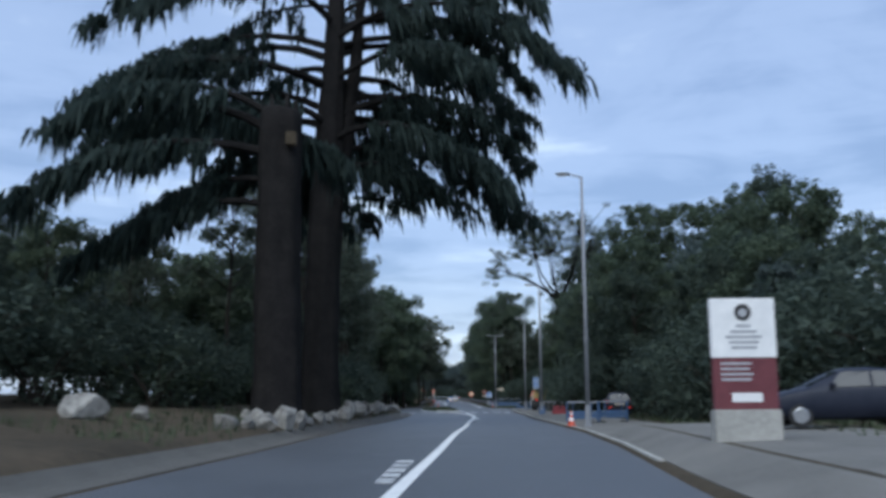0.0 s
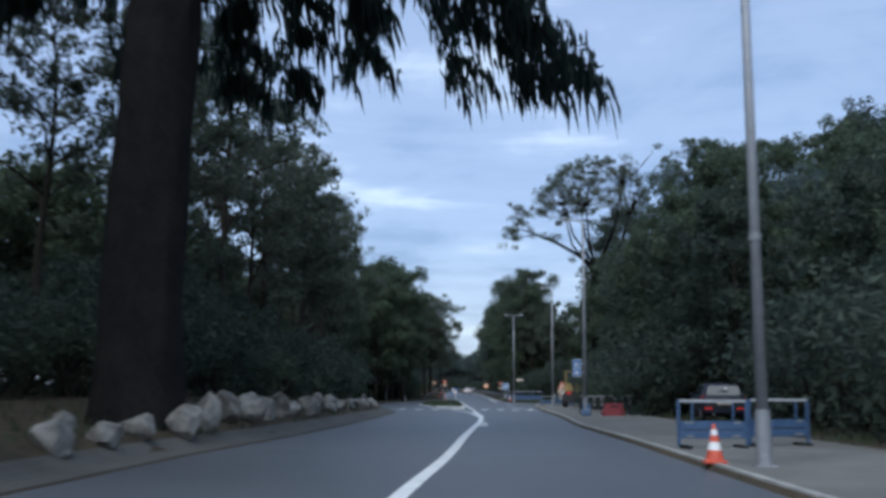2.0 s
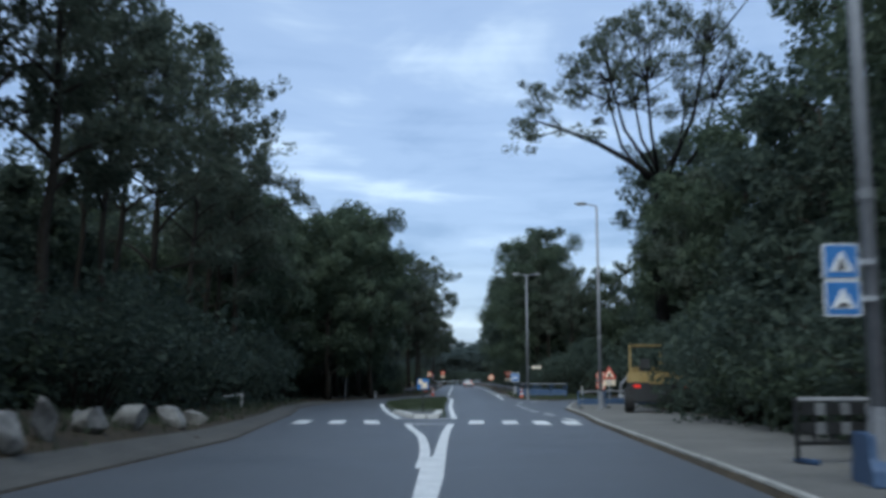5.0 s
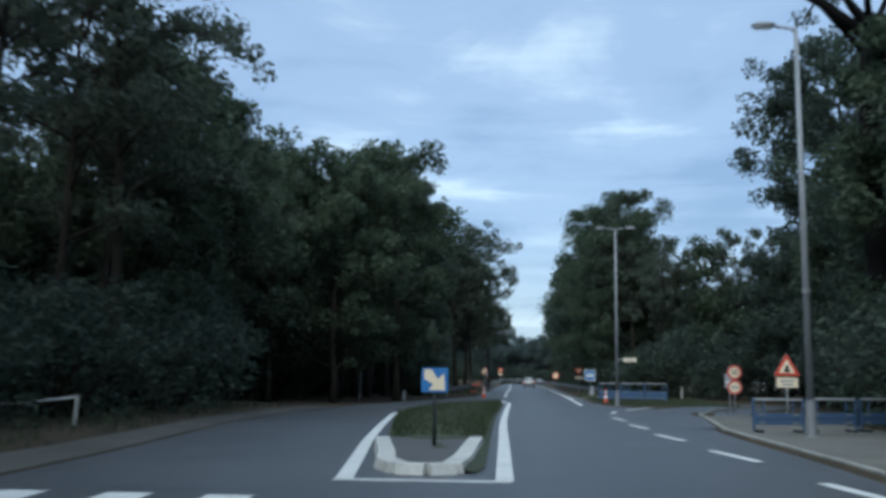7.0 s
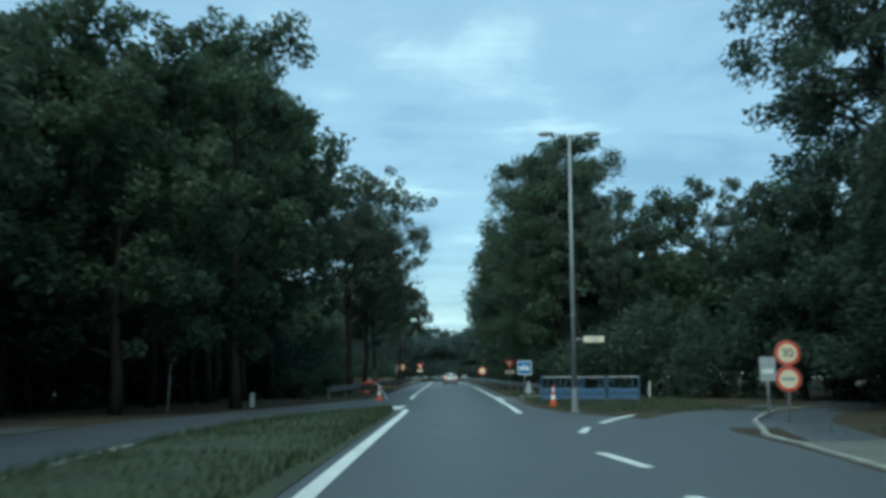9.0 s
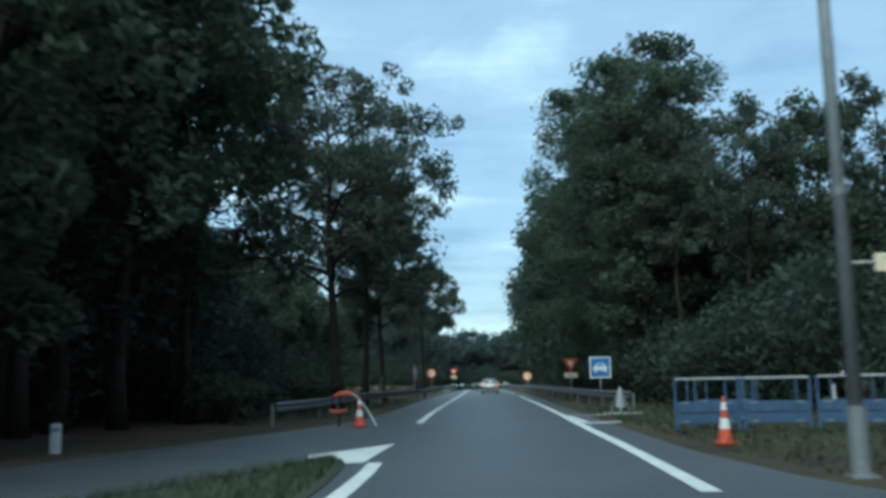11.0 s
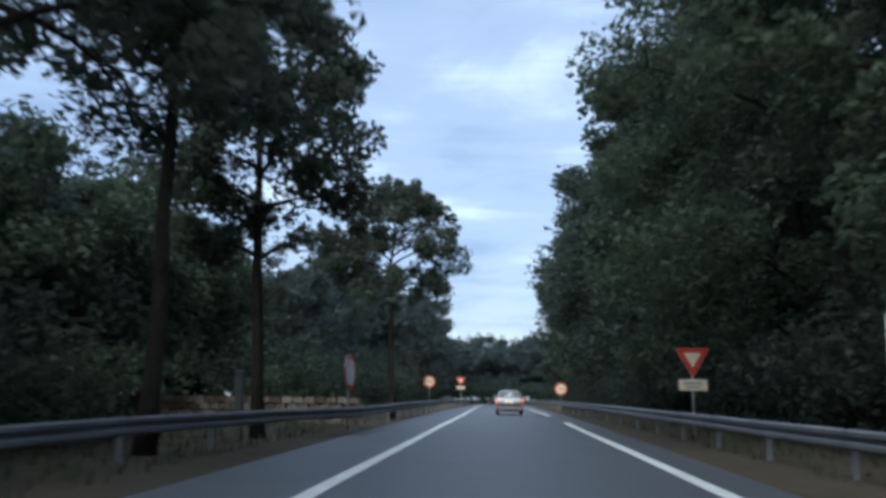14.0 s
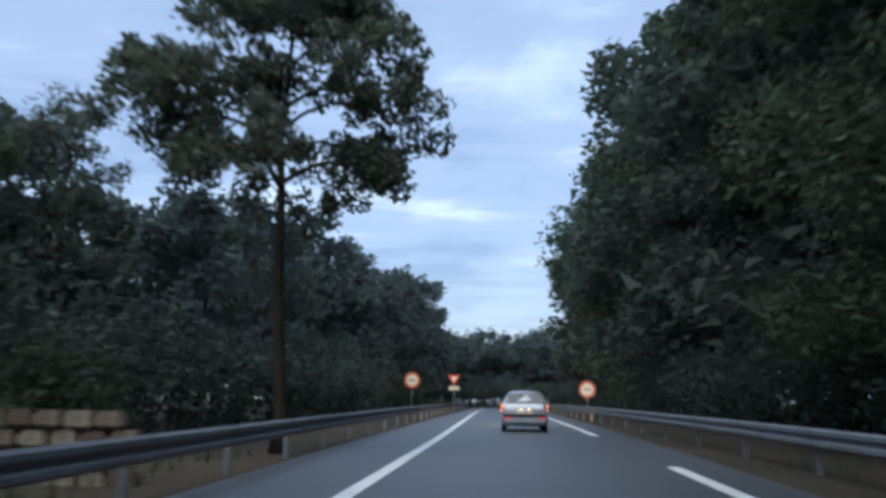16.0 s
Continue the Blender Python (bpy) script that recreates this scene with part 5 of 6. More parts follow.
# wood on the left: edge, second and third rows
row([tall_b, tall_d], [3, 5], 47, 112, 4.4, left_edge, 1.2, 0.84, 1.08)
row([tall_a, tall_b], [3, 2], 112, 132, 4.4, left_edge, 1.0, 0.74, 0.87)
row([tall_a, tall_b, tall_d], [2, 4, 1], 132, 146, 4.6, left_edge, 1.0, 0.82, 0.94)
row([tall_b, tall_a], [2, 3], 147, 159, 3.8, left_edge, 1.0, 1.0, 1.15)
for x, y, k in ((-9.0, 147, 1.0), (-11.5, 152, 1.05), (-7.6, 156.5, 0.95)):
    put(tall_a, x, y, 50 * y, (k, k))
row([tall_a, tall_b, tall_c], [3, 2, 3], 20, 58, 5.0, lambda y: left_edge(y) - 5.5, 1.6, 0.45, 0.62)
row([tall_a, tall_b, tall_d], [1, 3, 2], 58, 110, 7.0, lambda y: left_edge(y) - 6.5, 1.6, 0.45, 0.6)
row([low_a, low_b], [1, 1], 54, 98, 3.3, lambda y: left_edge(y) - 4.6, 0.8, 0.9, 1.15)
row([low_a, low_b], [1, 1], 98, 116, 3.2, lambda y: left_edge(y) - 4.2, 0.8, 0.85, 1.1)
row([low_a, low_b], [1, 1], 116, 150, 3.0, lambda y: left_edge(y) - 4.2, 0.8, 1.1, 1.4)
row([low_a, low_b], [1, 1], 150, 215, 3.3, lambda y: left_edge(y) - 4.2, 0.8, 0.85, 1.1)
row([low_a, low_b], [1, 1], 70, 190, 4.6, lambda y: left_edge(y) - 8.5, 1.0, 1.0, 1.25)
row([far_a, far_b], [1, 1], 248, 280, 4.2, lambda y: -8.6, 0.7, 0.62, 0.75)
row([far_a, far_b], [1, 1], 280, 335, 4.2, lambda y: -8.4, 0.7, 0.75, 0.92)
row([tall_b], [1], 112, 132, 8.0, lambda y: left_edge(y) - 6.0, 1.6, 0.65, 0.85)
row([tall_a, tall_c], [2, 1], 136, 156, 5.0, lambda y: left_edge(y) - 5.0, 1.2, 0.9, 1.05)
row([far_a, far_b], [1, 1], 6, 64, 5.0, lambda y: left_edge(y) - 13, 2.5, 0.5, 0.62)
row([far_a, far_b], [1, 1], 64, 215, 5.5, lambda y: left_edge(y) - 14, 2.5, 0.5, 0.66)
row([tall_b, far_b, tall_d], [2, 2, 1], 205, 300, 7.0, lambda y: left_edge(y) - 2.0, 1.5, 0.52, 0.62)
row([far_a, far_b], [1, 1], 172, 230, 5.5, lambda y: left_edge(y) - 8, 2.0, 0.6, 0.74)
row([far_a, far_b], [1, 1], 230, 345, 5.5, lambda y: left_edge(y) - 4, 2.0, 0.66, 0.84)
# wood on the right
row([tall_a, tall_c, tall_b], [3, 3, 1], 58, 96, 5.0, right_edge, 1.0, 0.6, 0.75)
row([tall_a, tall_c, tall_b], [3, 3, 1], 96, 130, 5.0, right_edge, 1.0, 0.66, 0.82)
row([tall_a, tall_c, far_b], [2, 2, 2], 28, 50, 5.0, lambda y: right_edge(y) + 7, 1.5, 0.52, 0.64)
row([tall_a, tall_c], [2, 2], 50, 72, 4.5, lambda y: right_edge(y) + 8, 1.5, 0.66, 0.8)
row([tall_a, tall_c, far_a], [2, 2, 2], 70, 150, 6.5, lambda y: right_edge(y) + 7, 2.0, 0.75, 0.95)
put(tall_d, 15.6, 166.0, 40, (0.9, 0.82))
row([tall_b, tall_d], [1, 1], 171, 178, 5.4, right_edge, 0.5, 0.84, 0.95)
row([wall_a, tall_b], [4, 1], 178, 206, 4.4, right_edge, 0.5, 1.12, 1.28)
row([tall_c, low_a], [2, 1], 130, 152, 3.6, lambda y: right_edge(y) + 1.2, 0.6, 0.62, 0.78)
row([tall_a, tall_c], [3, 2], 206, 300, 4.6, lambda y: right_edge(y) + 0.8, 0.5, 1.12, 1.3)
row([low_a, low_b], [1, 1], 166, 200, 3.4, lambda y: right_edge(y) + 3.5, 0.6, 0.85, 1.05)
row([far_a, far_b], [2, 1], 205, 400, 7.0, lambda y: right_edge(y) + 6.0, 1.5, 0.75, 0.9)
row([tall_c, far_a], [2, 1], 126, 168, 3.4, lambda y: float(np.interp(y, [126, 165], [28, 36])), 1.5, 0.72, 0.88)
# open trees over a low thicket beyond the slip lane
for k in range(10):
    x = 17.5 + 2.7 * k
    put(rng.choice([tall_a, tall_c, tall_b]), x, 169 - k * 0.5 + rng.uniform(-1, 1), rng.uniform(0, 360), (0.8, rng.uniform(0.76, 0.92)))
    put(rng.choice([low_a, low_b]), x + 1.2, 166 - k * 0.4 + rng.uniform(-0.6, 0.6), rng.uniform(0, 360), (1.0, rng.uniform(0.9, 1.15)))
for k in range(7):
    put(tall_c, 16.5 + 2.3 * k, 177 + rng.uniform(-1, 1), rng.uniform(0, 360), (0.95, rng.uniform(0.66, 0.74)))
row([bush_c], [1], 174, 214, 2.3, lambda y: right_edge(y) + 2.4, 0.5, 1.0, 1.3)
# the wood closes the view far ahead and behind
for y, lo, hi in ((335, 0.62, 0.76), (352, 0.7, 0.86), (375, 0.85, 1.0)):
    for k in range(19):
        put(rng.choice([far_a, far_b]), -30 + k * 2.9 + rng.uniform(-1, 1), y + rng.uniform(-6, 6), rng.uniform(0, 360), (rng.uniform(0.8, 1.0), rng.uniform(lo, hi)), -0.8)
for k in range(22):
    put(bush_a, -26 + k * 2.2, 322 + rng.uniform(-3, 3), rng.uniform(0, 360), (1.3, 1.2))
for k in range(12):
    put(far_a, -34 + k * 6, -45 + rng.uniform(-5, 5), rng.uniform(0, 360), (1.2, 1.1))
# undergrowth
put(bush_r, 13.6, 61.5, 20, (1.0, 1.12))
put(bush_r, 15.8, 62.5, 140, (1.0, 0.98))
row([bush_a, bush_b, bush_c], [3, 2, 2], 30, 118, 2.3, lambda y: left_edge(y) + 1.8, 0.9, 0.8, 1.25)
row([bush_a, bush_c], [2, 2], 10, 110, 3.4, lambda y: left_edge(y) - 3.0, 1.2, 1.0, 1.5)
row([far_a, far_b], [1, 1], 12, 72, 2.4, lambda y: left_edge(y) - 8.5, 1.2, 0.3, 0.4)
row([bush_a, bush_b], [2, 2], 156, 181, 1.9, lambda y: -6.4, 0.7, 0.8, 1.15)
row([bush_a, bush_b], [2, 2], 195, 201, 1.9, lambda y: -6.4, 0.7, 0.8, 1.15)
row([bush_a, bush_c], [2, 1], 198, 300, 2.5, lambda y: -7.3, 0.9, 0.8, 1.2)
row([bush_a, bush_b, bush_c], [3, 2, 1], 60, 84, 1.9, lambda y: 9.8 + (y - 40) * 0.035, 0.6, 0.8, 1.1)
row([bush_a, bush_c], [2, 2], 34, 116, 2.4, lambda y: right_edge(y) - 1.2 + (3.0 if 47 < y < 60 else 0.0), 0.8, 1.0, 1.35)
row([bush_a, bush_c], [2, 1], 160, 300, 2.6, lambda y: right_edge(y) - 0.9, 0.3, 0.8, 1.15)
row([bush_c, bush_a], [2, 1], 112, 166, 2.6, lambda y: left_edge(y) - 4.0, 1.2, 1.4, 2.0)
row([bush_c, bush_a], [2, 1], 112, 215, 4.0, lambda y: left_edge(y) - 9.0, 1.5, 1.6, 2.4)
row([bush_c, bush_a], [2, 1], 120, 170, 2.6, lambda y: float(np.interp(y, [120, 170], [26, 40])), 1.5, 1.6, 2.4)
row([bush_c, bush_a], [2, 1], 20, 90, 3.0, lambda y: right_edge(y) + 4, 1.2, 1.4, 1.9)
row([bush_a, bush_c], [2, 2], 128, 162, 2.4, lambda y: float(np.interp(y, [128, 162], [22, 34])), 0.8, 1.1, 1.7)
row([bush_a, bush_c], [2, 2], 146, 166, 2.2, lambda y: float(np.interp(y, [146, 166], [24, 12.5])), 0.8, 1.0, 1.5)


# ---------------------------------------------------------------- single trees that stand out
def stand(ob, x, y, turn=0):
    ob.matrix_basis = pose(x, y, ground_z(x, y), 0, 0, turn)
    return ob


stand(make_tree("tall roadside tree with a clear trunk and loose spreading crown", 17.0, 5.2, 6.0, 31, M_LEAF_LIGHT, 80, 0.13, 26, 0.88, 0.27, 0.75, 0.25, fill=26, wide=0.3), -3.7, 168.4, 20)
stand(make_tree("lone slender tree with a bare trunk and loose rounded crown", 11.4, 5.4, 3.7, 32, M_LEAF_LIGHT, 100, 0.10, 24, 0.56, 0.16, 0.65, 0.6, fill=12, wide=0.16), -1.62, 200.4, 100)
stand(make_tree("roadside tree with a clear trunk and an open crown", 14.6, 4.6, 2.9, 37, M_LEAF_LIGHT, 84, 0.12, 24, 0.74, 0.18, 0.9, 0.2, fill=14), -2.95, 181.9, 200)
stand(make_tree("tall slender roadside tree with a high leafy crown", 15.5, 6.0, 3.0, 39, M_LEAF_LIGHT, 80, 0.12, 22, 0.8, 0.2, 0.85, 0.2, fill=14), -3.3, 174.8, 140)
stand(make_tree("tall tree with an airy crown at the edge of the wood", 17.4, 6.0, 3.9, 33, M_LEAF_LIGHT, 52, 0.13, 16, 0.7, 0.22, 0.9, fill=8), -9.5, 78, 60)
stand(make_tree("flat-topped tall tree with a leafy crown", 19.7, 3.0, 4.9, 34, M_LEAF, 90, 0.14, 24, 0.95, 0.3, fill=30, wide=0.55), 12.4, 174.5, 60)
stand(make_tree("tall open tree in the wood behind the hedge", 22.6, 11.0, 5.4, 36, M_LEAF, 84, 0.14, 22, 0.9, 0.32, fill=10, wide=0.5), 21.8, 93, 10)
stand(make_tree("very tall rounded tree rising behind the wood", 29.5, 12.0, 5.8, 46, M_LEAF_DARK, 110, 0.18, 20, 1.3, 0.36, fill=30, wide=0.6), 40.5, 107, 10)
for k, (x, y, tall) in enumerate(((27.5, 95, 23.5), (33.0, 97, 25.0), (47.0, 109, 25.5), (30.0, 84, 20.0), (53.0, 108, 24.0))):
    stand(make_tree("tall broadleaf tree high over the hedge", tall, tall * 0.45, 4.9, 60 + k, M_LEAF, 80, 0.15, 20, 0.95, 0.3, fill=12, wide=0.55), x, y, 70 * k)
stand(make_tree("very tall dark tree beyond the slip lane", 26.0, 9.5, 6.6, 38, M_LEAF_DARK, 120, 0.17, 26, 1.25, 0.36, fill=40, wide=0.42), 24.6, 143.5, 10)

stand(make_tree("tall airy tree leaning out over the verge", 18.5, 6.5, 4.2, 39, M_LEAF_LIGHT, 46, 0.12, 17, 0.62, 0.2, 1.0, fill=8), -10.0, 104.5, 40)
stand(make_tree("leafy tree standing forward of the wood", 17.4, 2.4, 4.3, 40, M_LEAF, 84, 0.15, 19, 0.9, 0.24, fill=20, wide=0.62), -5.7, 139.0, 40)
stand(make_tree("leafy rounded tree at the bend of the verge", 15.4, 1.6, 4.1, 41, M_LEAF, 88, 0.15, 18, 0.95, 0.24, fill=26), -8.8, 133, 70)


def umbrella_tree(x, y):
    """A tall tree with a high forked trunk, bare rising limbs and a flat open crown."""
    r = random.Random(9)
    root = new("tree")
    tagged(root, "tall umbrella-shaped tree with bare rising limbs", "tree")
    bm, clumps = bmesh.new(), []
    trunk = [(0, 0, -0.3), (0.1, 0, 4), (-0.1, 0.1, 8), (0.0, 0, 11), (0.15, 0, 13.2)]
    b_tube(bm, trunk, [0.5, 0.4, 0.34, 0.28, 0.22], 10)
    for k in range(7):
        a = k * 2 * math.pi / 7 + r.uniform(-0.2, 0.2)
        reach = r.uniform(3.2, 4.8)
        end = Vector((0.15 + math.cos(a) * reach, math.sin(a) * reach, r.uniform(19.0, 21.5)))
        start = Vector(trunk[-1]) - Vector((0, 0, r.uniform(0, 2.0)))
        mid_pt = start.lerp(end, 0.5) + Vector((math.cos(a) * 0.5, math.sin(a) * 0.5, -0.8))
        b_tube(bm, [start, mid_pt, end], [0.13, 0.085, 0.03], 7)
        for _ in range(15):
            q = mid_pt.lerp(end, r.uniform(0.35, 1.05)) + Vector((r.gauss(0, 1.1), r.gauss(0, 1.1), r.uniform(0.2, 1.6)))
            b_tube(bm, [mid_pt.lerp(end, 0.6), q], [0.06, 0.02], 4, False)
            clumps.append((*q, r.uniform(0.45, 0.85)))
    for _ in range(150):
        a, up = r.uniform(0, 6.28), r.uniform(0.05, 1.0)
        q = Vector((0.15 + math.cos(a) * 5.2 * math.sqrt(1 - up * up), math.sin(a) * 5.2 * math.sqrt(1 - up * up), 17.0 + 5.4 * up + r.gauss(0, 0.25)))
        b_tube(bm, [q * 0.85 + Vector((0, 0, 2.2)), q], [0.035, 0.015], 3, False)
        clumps.append((*q, r.uniform(0.3, 0.6)))
    # one long low limb that reaches out over the road and ends in a tuft
    arm = [Vector((0.1, 0, 12.4)), Vector((-1.6, -0.3, 13.6)), Vector((-3.4, -0.4, 14.6)), Vector((-5.4, -0.5, 15.4)), Vector((-7.0, -0.6, 15.9))]
    b_tube(bm, arm, [0.22, 0.17, 0.13, 0.09, 0.05], 7)
    for i, n in ((1, 2), (2, 4), (3, 4)):
        for _ in range(n):
            q = arm[i] + Vector((r.gauss(0, 0.7), r.gauss(0, 0.6), r.uniform(-0.5, 0.8)))
            b_tube(bm, [arm[i], q], [0.05, 0.02], 4, False)
            clumps.append((*q, r.uniform(0.35, 0.6)))
    for _ in range(30):
        up = r.uniform(-2.0, 2.3)
        clumps.append((arm[4].x + r.gauss(-0.3, 0.55) + 0.12 * up, arm[4].y + r.gauss(0, 0.5), arm[4].z + up, r.uniform(0.35, 0.65)))
    part("trunk", bm, M_BARK_SHADED, root, smooth=True)
    place("crown", leaf_mesh("crown", clumps, 76, 0.09, 77, 0.7), M_LEAF_LIGHT, root)
    stand(root, x, y)
    root.matrix_basis = root.matrix_basis @ Matrix.Scale(1.09, 4)
    return root


umbrella_tree(14.6, 109.5)


def shaggy_limbs(root, specs, seed):
    """Long limbs with drooping twigs, hung with shaggy curtains of needles. specs: start, heading, length, rise, droop, thickness."""
    r = random.Random(seed)
    wood, clumps, strands = bmesh.new(), [], []
    for start, head, length, rise, droop, thick in specs:
        path = limb_path(start, head, length, rise, droop, r, 8)
        b_tube(wood, path, [thick * (1 - 0.88 * j / 8) for j in range(9)], 6)
        for j in range(2, 9):
            for side in (-1, 1):
                for _ in range(2 if j > 3 else 1):
                    tw = limb_path(path[j], head + side * r.uniform(0.3, 1.2), length * r.uniform(0.09, 0.2) * (1.2 - 0.06 * j), 0.25, 1.2, r, 4)
                    b_tube(wood, tw, [0.035, 0.03, 0.022, 0.015, 0.008], 3, False)
                    for k in range(1, 5):
                        strands.append((tw[k], head, r.uniform(0.5, 1.0)))
            strands.append((path[j], head, 0.9))
    part("limb", wood, M_BARK_SHADED, root)
    # hanging sprays: each a tapering, slightly curved tassel of needles
    vs, fs = [], []
    for p, head, f in strands:
        for _ in range(9):
            q = p + Vector((r.gauss(0, 0.2), r.gauss(0, 0.2), r.uniform(-0.05, 0.15)))
            long = f * r.choice((0.3, 0.5, 0.7, 0.9, 1.2, 1.7)) * r.uniform(0.8, 1.15)
            a = r.uniform(0, 6.28)
            w = r.uniform(0.04, 0.1)
            dx, dy = math.cos(a) * w, math.sin(a) * w
            ox, oy = math.cos(head) * 0.25 * long + r.gauss(0, 0.16) * long, math.sin(head) * 0.25 * long + r.gauss(0, 0.16) * long
            i = len(vs)
            vs += [(q.x - dx * 0.4, q.y - dy * 0.4, q.z + 0.05), (q.x + dx * 0.4, q.y + dy * 0.4, q.z + 0.05), (q.x + ox * 0.6 - dx, q.y + oy * 0.6 - dy, q.z - long * 0.4), (q.x + ox * 0.6 + dx, q.y + oy * 0.6 + dy, q.z - long * 0.42), (q.x + ox, q.y + oy, q.z - long)]
            fs += [(i, i + 1, i + 3, i + 2), (i + 2, i + 3, i + 4)]
    for p, head, f in strands[::2]:
        clumps.append((p.x, p.y, p.z, 0.35))
    place("needles", mesh_from("needles", vs, fs), M_NEEDLE, root)
    place("needle_tuft", leaf_mesh("needle_tuft", clumps, 10, 0.13, 8, 0.5, 0.3), M_NEEDLE, root)


def cedar(x, y):
    """An old cedar: two stems, tiers of level limbs, and needles that hang in shaggy curtains."""
    r = random.Random(42)
    root = new("cedar_tree")
    tagged(root, "old dark cedar with two trunks and drooping shaggy branches", "tree")
    stem = bmesh.new()
    main = [Vector((0, 0, -0.3)), Vector((0.0, 0, 3)), Vector((0.05, 0, 8)), Vector((0.2, 0, 12.6)), Vector((0.4, 0.1, 17)), Vector((0.55, 0.2, 23)), Vector((0.6, 0.2, 30))]
    b_trunk(stem, main, [0.98, 0.9, 0.84, 0.72, 0.56, 0.38, 0.1], 1.0)
    b_trunk(stem, [Vector((0, 0, 9.5)), Vector((0.9, 0.4, 13)), Vector((1.5, 0.7, 18)), Vector((2.0, 0.9, 26))], [0.5, 0.42, 0.32, 0.1], 5.0)
    part("trunk", stem, M_BARK_SHADED, root, smooth=True)
    specs = []
    for k in range(38):
        z = 12.0 + 16.0 * (k / 38) ** 1.1
        head = k * 2.399 + r.uniform(-0.3, 0.3)
        side = abs(math.cos(head))
        if side < 0.5 and (math.sin(head) < 0 or k % 2):
            continue
        reach = float(np.interp(z, [12, 14, 16, 19, 22, 25, 28], [6.5, 9.5, 11.5, 12.6, 11.5, 8.0, 3.5])) * r.uniform(0.8, 1.08) * (1.0 if math.cos(head) > 0 else 1.04)
        specs.append(((0.35 * math.cos(head) + 0.02 * z, 0.35 * math.sin(head), z), head, reach, r.uniform(0.4, 0.9), r.uniform(0.7, 1.05), 0.2 if z < 20 else 0.12))
    for head, z, reach in ((3.3, 16.4, 13.2), (2.8, 18.0, 12.8), (0.72, 15.6, 15.6), (0.84, 16.6, 15.8), (0.95, 15.2, 15.6), (1.05, 14.6, 14.6), (1.15, 16.2, 13.4), (1.25, 14.8, 12.4), (1.6, 13.8, 10.8), (1.9, 13.2, 9.6), (2.3, 14.4, 10.0)):
        specs.append(((0.35 * math.cos(head) + 0.02 * z, 0.35 * math.sin(head), z), head, reach, 0.6, 0.95, 0.22))
    for head, z, reach in ((0.2, 19.6, 11.8), (0.44, 19.6, 12.6), (0.62, 18.6, 13.6)):
        specs.append(((0.35 * math.cos(head) + 0.02 * z, 0.35 * math.sin(head), z), head, reach, 0.6, 0.6, 0.2))
    shaggy_limbs(root, specs, 43)
    return stand(root, x, y)


cedar(-6.45, 36.6)
# the cut stem that stands before the cedar, with live limbs on its far side from the road
snag = thing("tree_stump", -6.85, 26.2, ground_z(-6.85, 26.2) - 0.2, "tall cut-off cedar stem with shaggy side limbs", "tree trunk")
bm = bmesh.new()
b_trunk(bm, [(0, 0, -0.3), (0.02, 0, 2), (-0.05, 0, 6), (-0.05, 0, 11.6), (-0.02, 0, 12.0), (0.0, 0.0, 12.15)], [0.95, 0.88, 0.84, 0.8, 0.76, 0.66], 9.0)
for a, h in ((0.3, 0.5), (1.6, 0.3), (2.7, 0.75), (4.0, 0.35), (5.2, 0.55)):
    # splintered rim of the break
    b_tube(bm, [(0.55 * math.cos(a), 0.55 * math.sin(a), 11.7), (0.5 * math.cos(a), 0.5 * math.sin(a), 12.1 + h)], [0.2, 0.04], 6)
part("trunk", bm, M_BARK_SHADED, snag, smooth=True)
shaggy_limbs(snag, [((-0.5, 0.1, 11.4), 3.0, 9.5, 0.75, 0.75, 0.2), ((-0.5, -0.1, 10.4), 3.3, 9.0, 0.35, 0.7, 0.19), ((-0.5, 0.2, 9.4), 2.8, 7.0, 0.3, 0.8, 0.15), ((-0.4, 0.0, 11.9), 3.15, 8.0, 0.8, 0.7, 0.17), ((-0.5, 0.0, 8.4), 3.1, 8.0, 0.3, 0.7, 0.15), ((0.4, 0.3, 11.0), 1.2, 2.4, 0.5, 0.9, 0.1)], 47)
part("nest_box", box(0.3, 0.7, -1.05, -0.7, 10.5, 11.0, 0.02), M_EARTH, snag, "brown wooden nest box")

# low wall of odd stones beside the track mouth, and a grey post
wall_rng = random.Random(17)
low_wall = thing("low_wall", -1.75, 193.2, ground_z(-1.75, 193.2), "low wall of pale and reddish rough stones", "wall", turn=176)
STONES = [box(0.0, 0.42, -0.14, 0.14, 0.0, 0.26, 0.035), box(0.0, 0.42, -0.13, 0.15, 0.0, 0.25, 0.05)]
for i, bm in enumerate(STONES):
    me = bpy.data.meshes.new("stone")
    bm.to_mesh(me)
    bm.free()
    STONES[i] = me
for c in range(4):
    for k in range(24):
        me = STONES[wall_rng.randrange(2)]
        if not me.materials:
            me.materials.append(M_WALLSTONE)
        st = new("stone", me)
        st.parent = low_wall
        st.matrix_basis = pose(0.44 * k + (0.22 if c % 2 else 0.0), wall_rng.uniform(-0.03, 0.03), 0.27 * c - 0.06, 0, 0, wall_rng.uniform(-2.5, 2.5)) @ Matrix.Diagonal((wall_rng.uniform(0.9, 1.0), 1.0, wall_rng.uniform(0.92, 1.0), 1))
gate_post = thing("post", -2.85, 179.6, ground_z(-2.85, 179.6), "square grey concrete post behind the guardrail", "post")
part("shaft", box(-0.1, 0.1, -0.1, 0.1, -0.2, 1.62, 0.02), M_WORN, gate_post)
part("cap", box(-0.13, 0.13, -0.13, 0.13, 1.62, 1.7, 0.02), M_WORN, gate_post)
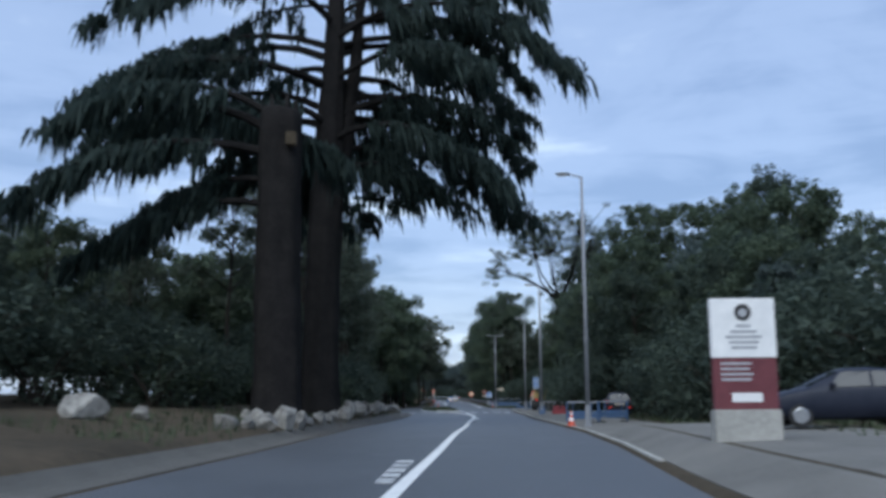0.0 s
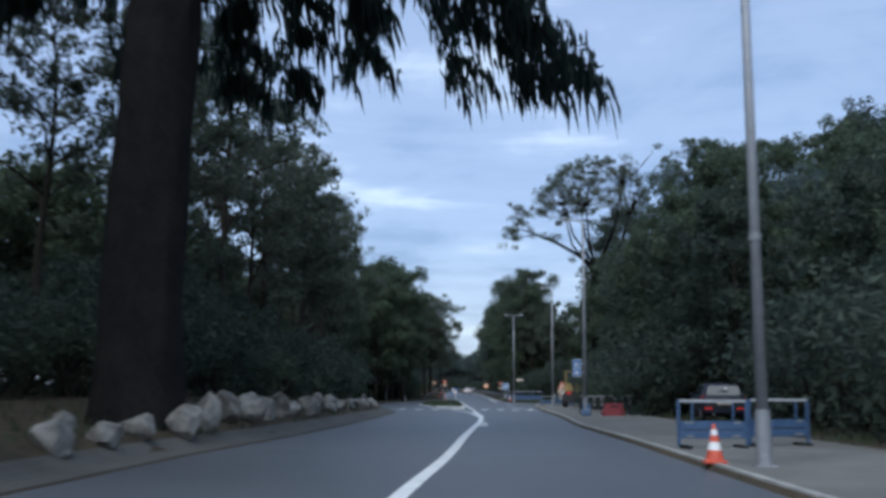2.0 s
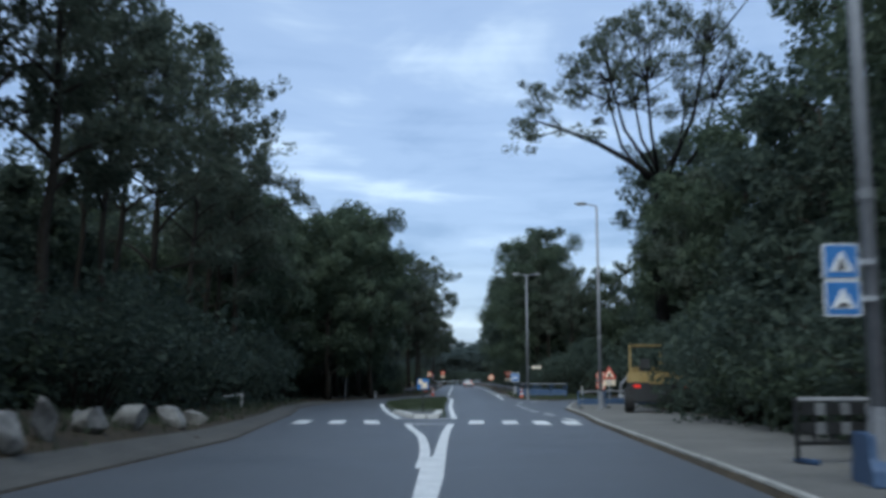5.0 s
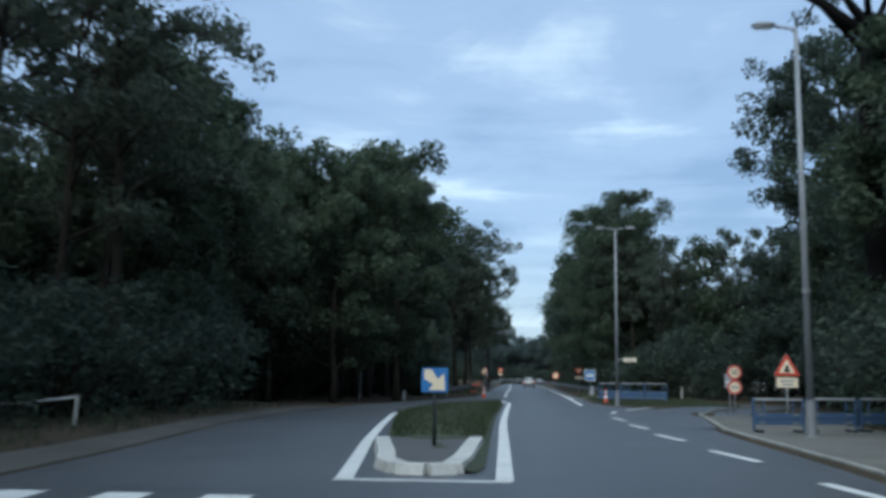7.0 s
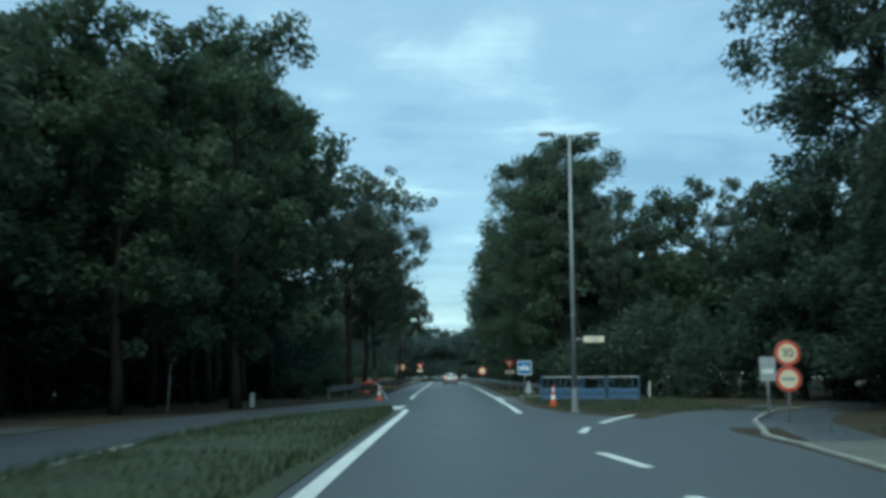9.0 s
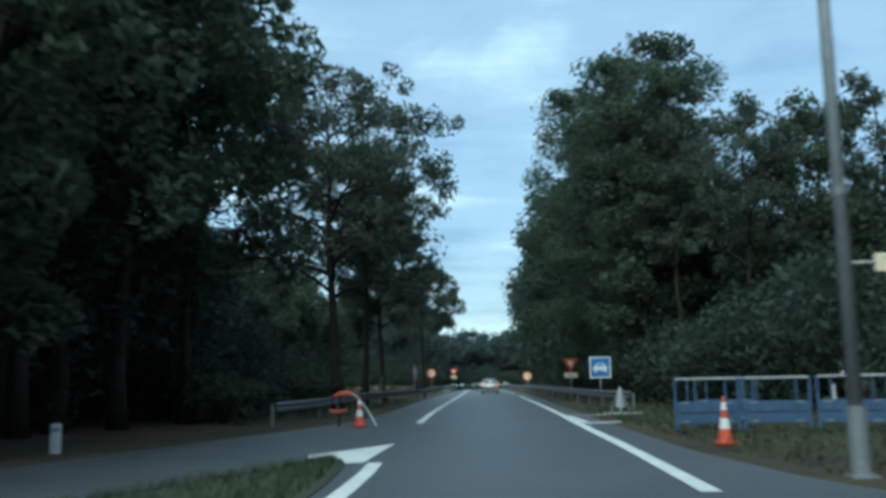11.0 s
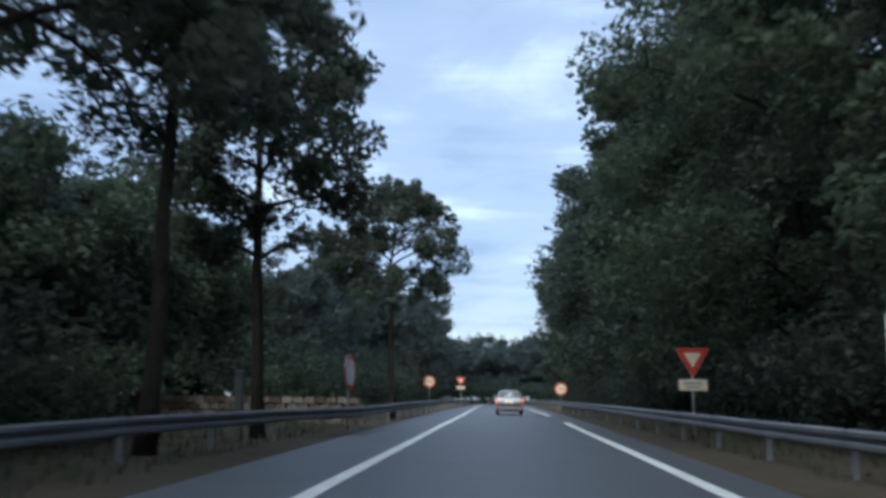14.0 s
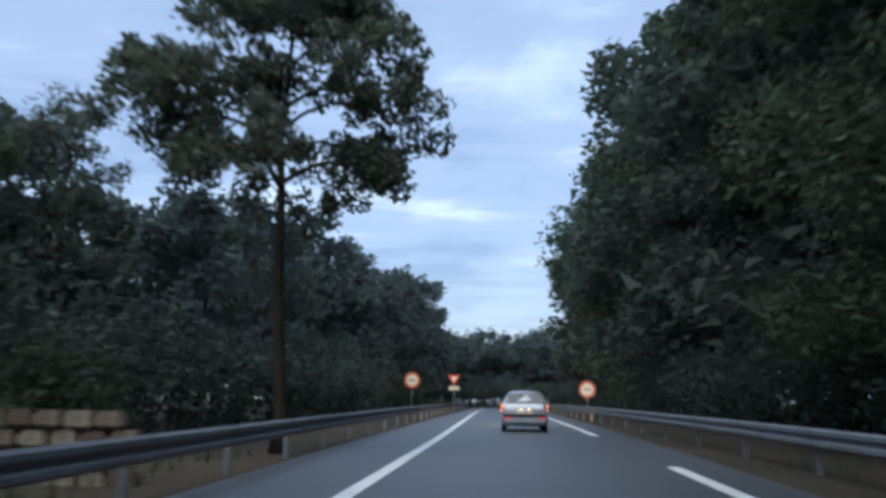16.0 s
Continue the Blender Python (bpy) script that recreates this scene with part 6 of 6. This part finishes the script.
# the wood behind the roadside trees, as one mass
vs, fs, slots, n = [], [], [], 0
for ob, m in FAR:
    for o in ob.children:
        me = o.data
        co = np.empty(3 * len(me.vertices))
        me.vertices.foreach_get("co", co)
        co = co.reshape(-1, 3)
        mat = np.array(m)
        vs.append(co @ mat[:3, :3].T + mat[:3, 3])
        lv = np.empty(len(me.loops), dtype=np.int32)
        me.loops.foreach_get("vertex_index", lv)
        lt = np.empty(len(me.polygons), dtype=np.int32)
        me.polygons.foreach_get("loop_total", lt)
        fs.append((lv + n, lt))
        slots.append(np.full(len(lt), 0 if "crown" in o.name else 1, dtype=np.int32))
        n += len(co)
loops, totals = np.concatenate([f[0] for f in fs]), np.concatenate([f[1] for f in fs])
me = bpy.data.meshes.new("wood")
me.vertices.add(n)
me.vertices.foreach_set("co", np.concatenate(vs).ravel())
me.loops.add(len(loops))
me.loops.foreach_set("vertex_index", loops)
me.polygons.add(len(totals))
me.polygons.foreach_set("loop_start", (np.cumsum(totals) - totals).astype(np.int32))
me.polygons.foreach_set("loop_total", totals)
me.materials.append(M_LEAF_HAZED)
me.materials.append(M_BARK)
me.polygons.foreach_set("material_index", np.concatenate(slots))
me.update()
tagged(new("wood", me), "haze-tinted green wood behind the roadside trees", "wood", kind="stuff")
for ob in STOCK:
    for o in (*ob.children_recursive, ob):
        bpy.data.objects.remove(o)

# ---------------------------------------------------------------- kerb stones, laid one by one
def kerb_mesh(long):
    bm = box(-0.075, 0.075, -long / 2, long / 2, -0.2, 0.0, 0.018)
    me = bpy.data.meshes.new("kerb_stone")
    bm.to_mesh(me)
    bm.free()
    me.materials.append(M_KERB)
    return me


KERB = kerb_mesh(0.985)
kerb = thing("kerb", 0, 0, 0, "row of pale concrete kerb stones along the footway", "kerb", kind="structure")
path = [(road_right(y) + 0.075, y) for y in span(8, 118, 0.25)] + [(x, y) for x, y in ((10.9, 121), (12.0, 125), (13.6, 129.2), (15.6, 133.6), (18.4, 137.4), (22, 141), (27, 144))]
left_over, last = 0.0, path[0]
for q in path[1:]:
    gap = math.hypot(q[0] - last[0], q[1] - last[1])
    while left_over + gap >= 1.0 and gap > 0:
        f = (1.0 - left_over) / gap
        last = (last[0] + (q[0] - last[0]) * f, last[1] + (q[1] - last[1]) * f)
        turn = math.degrees(math.atan2(-(q[0] - last[0]), q[1] - last[1])) if q != last else 0.0
        stone = new("kerb_stone", KERB)
        stone.parent = kerb
        stone.matrix_basis = pose(last[0], last[1], road_z(last[1]) + 0.115 + 0.008 * noise.noise((last[1] * 3, 0, 0)), 0, 0, turn + 0.6 * noise.noise((last[1] * 2, 5, 0)))
        gap = math.hypot(q[0] - last[0], q[1] - last[1])
        left_over = 0.0
    left_over += gap
    last = q
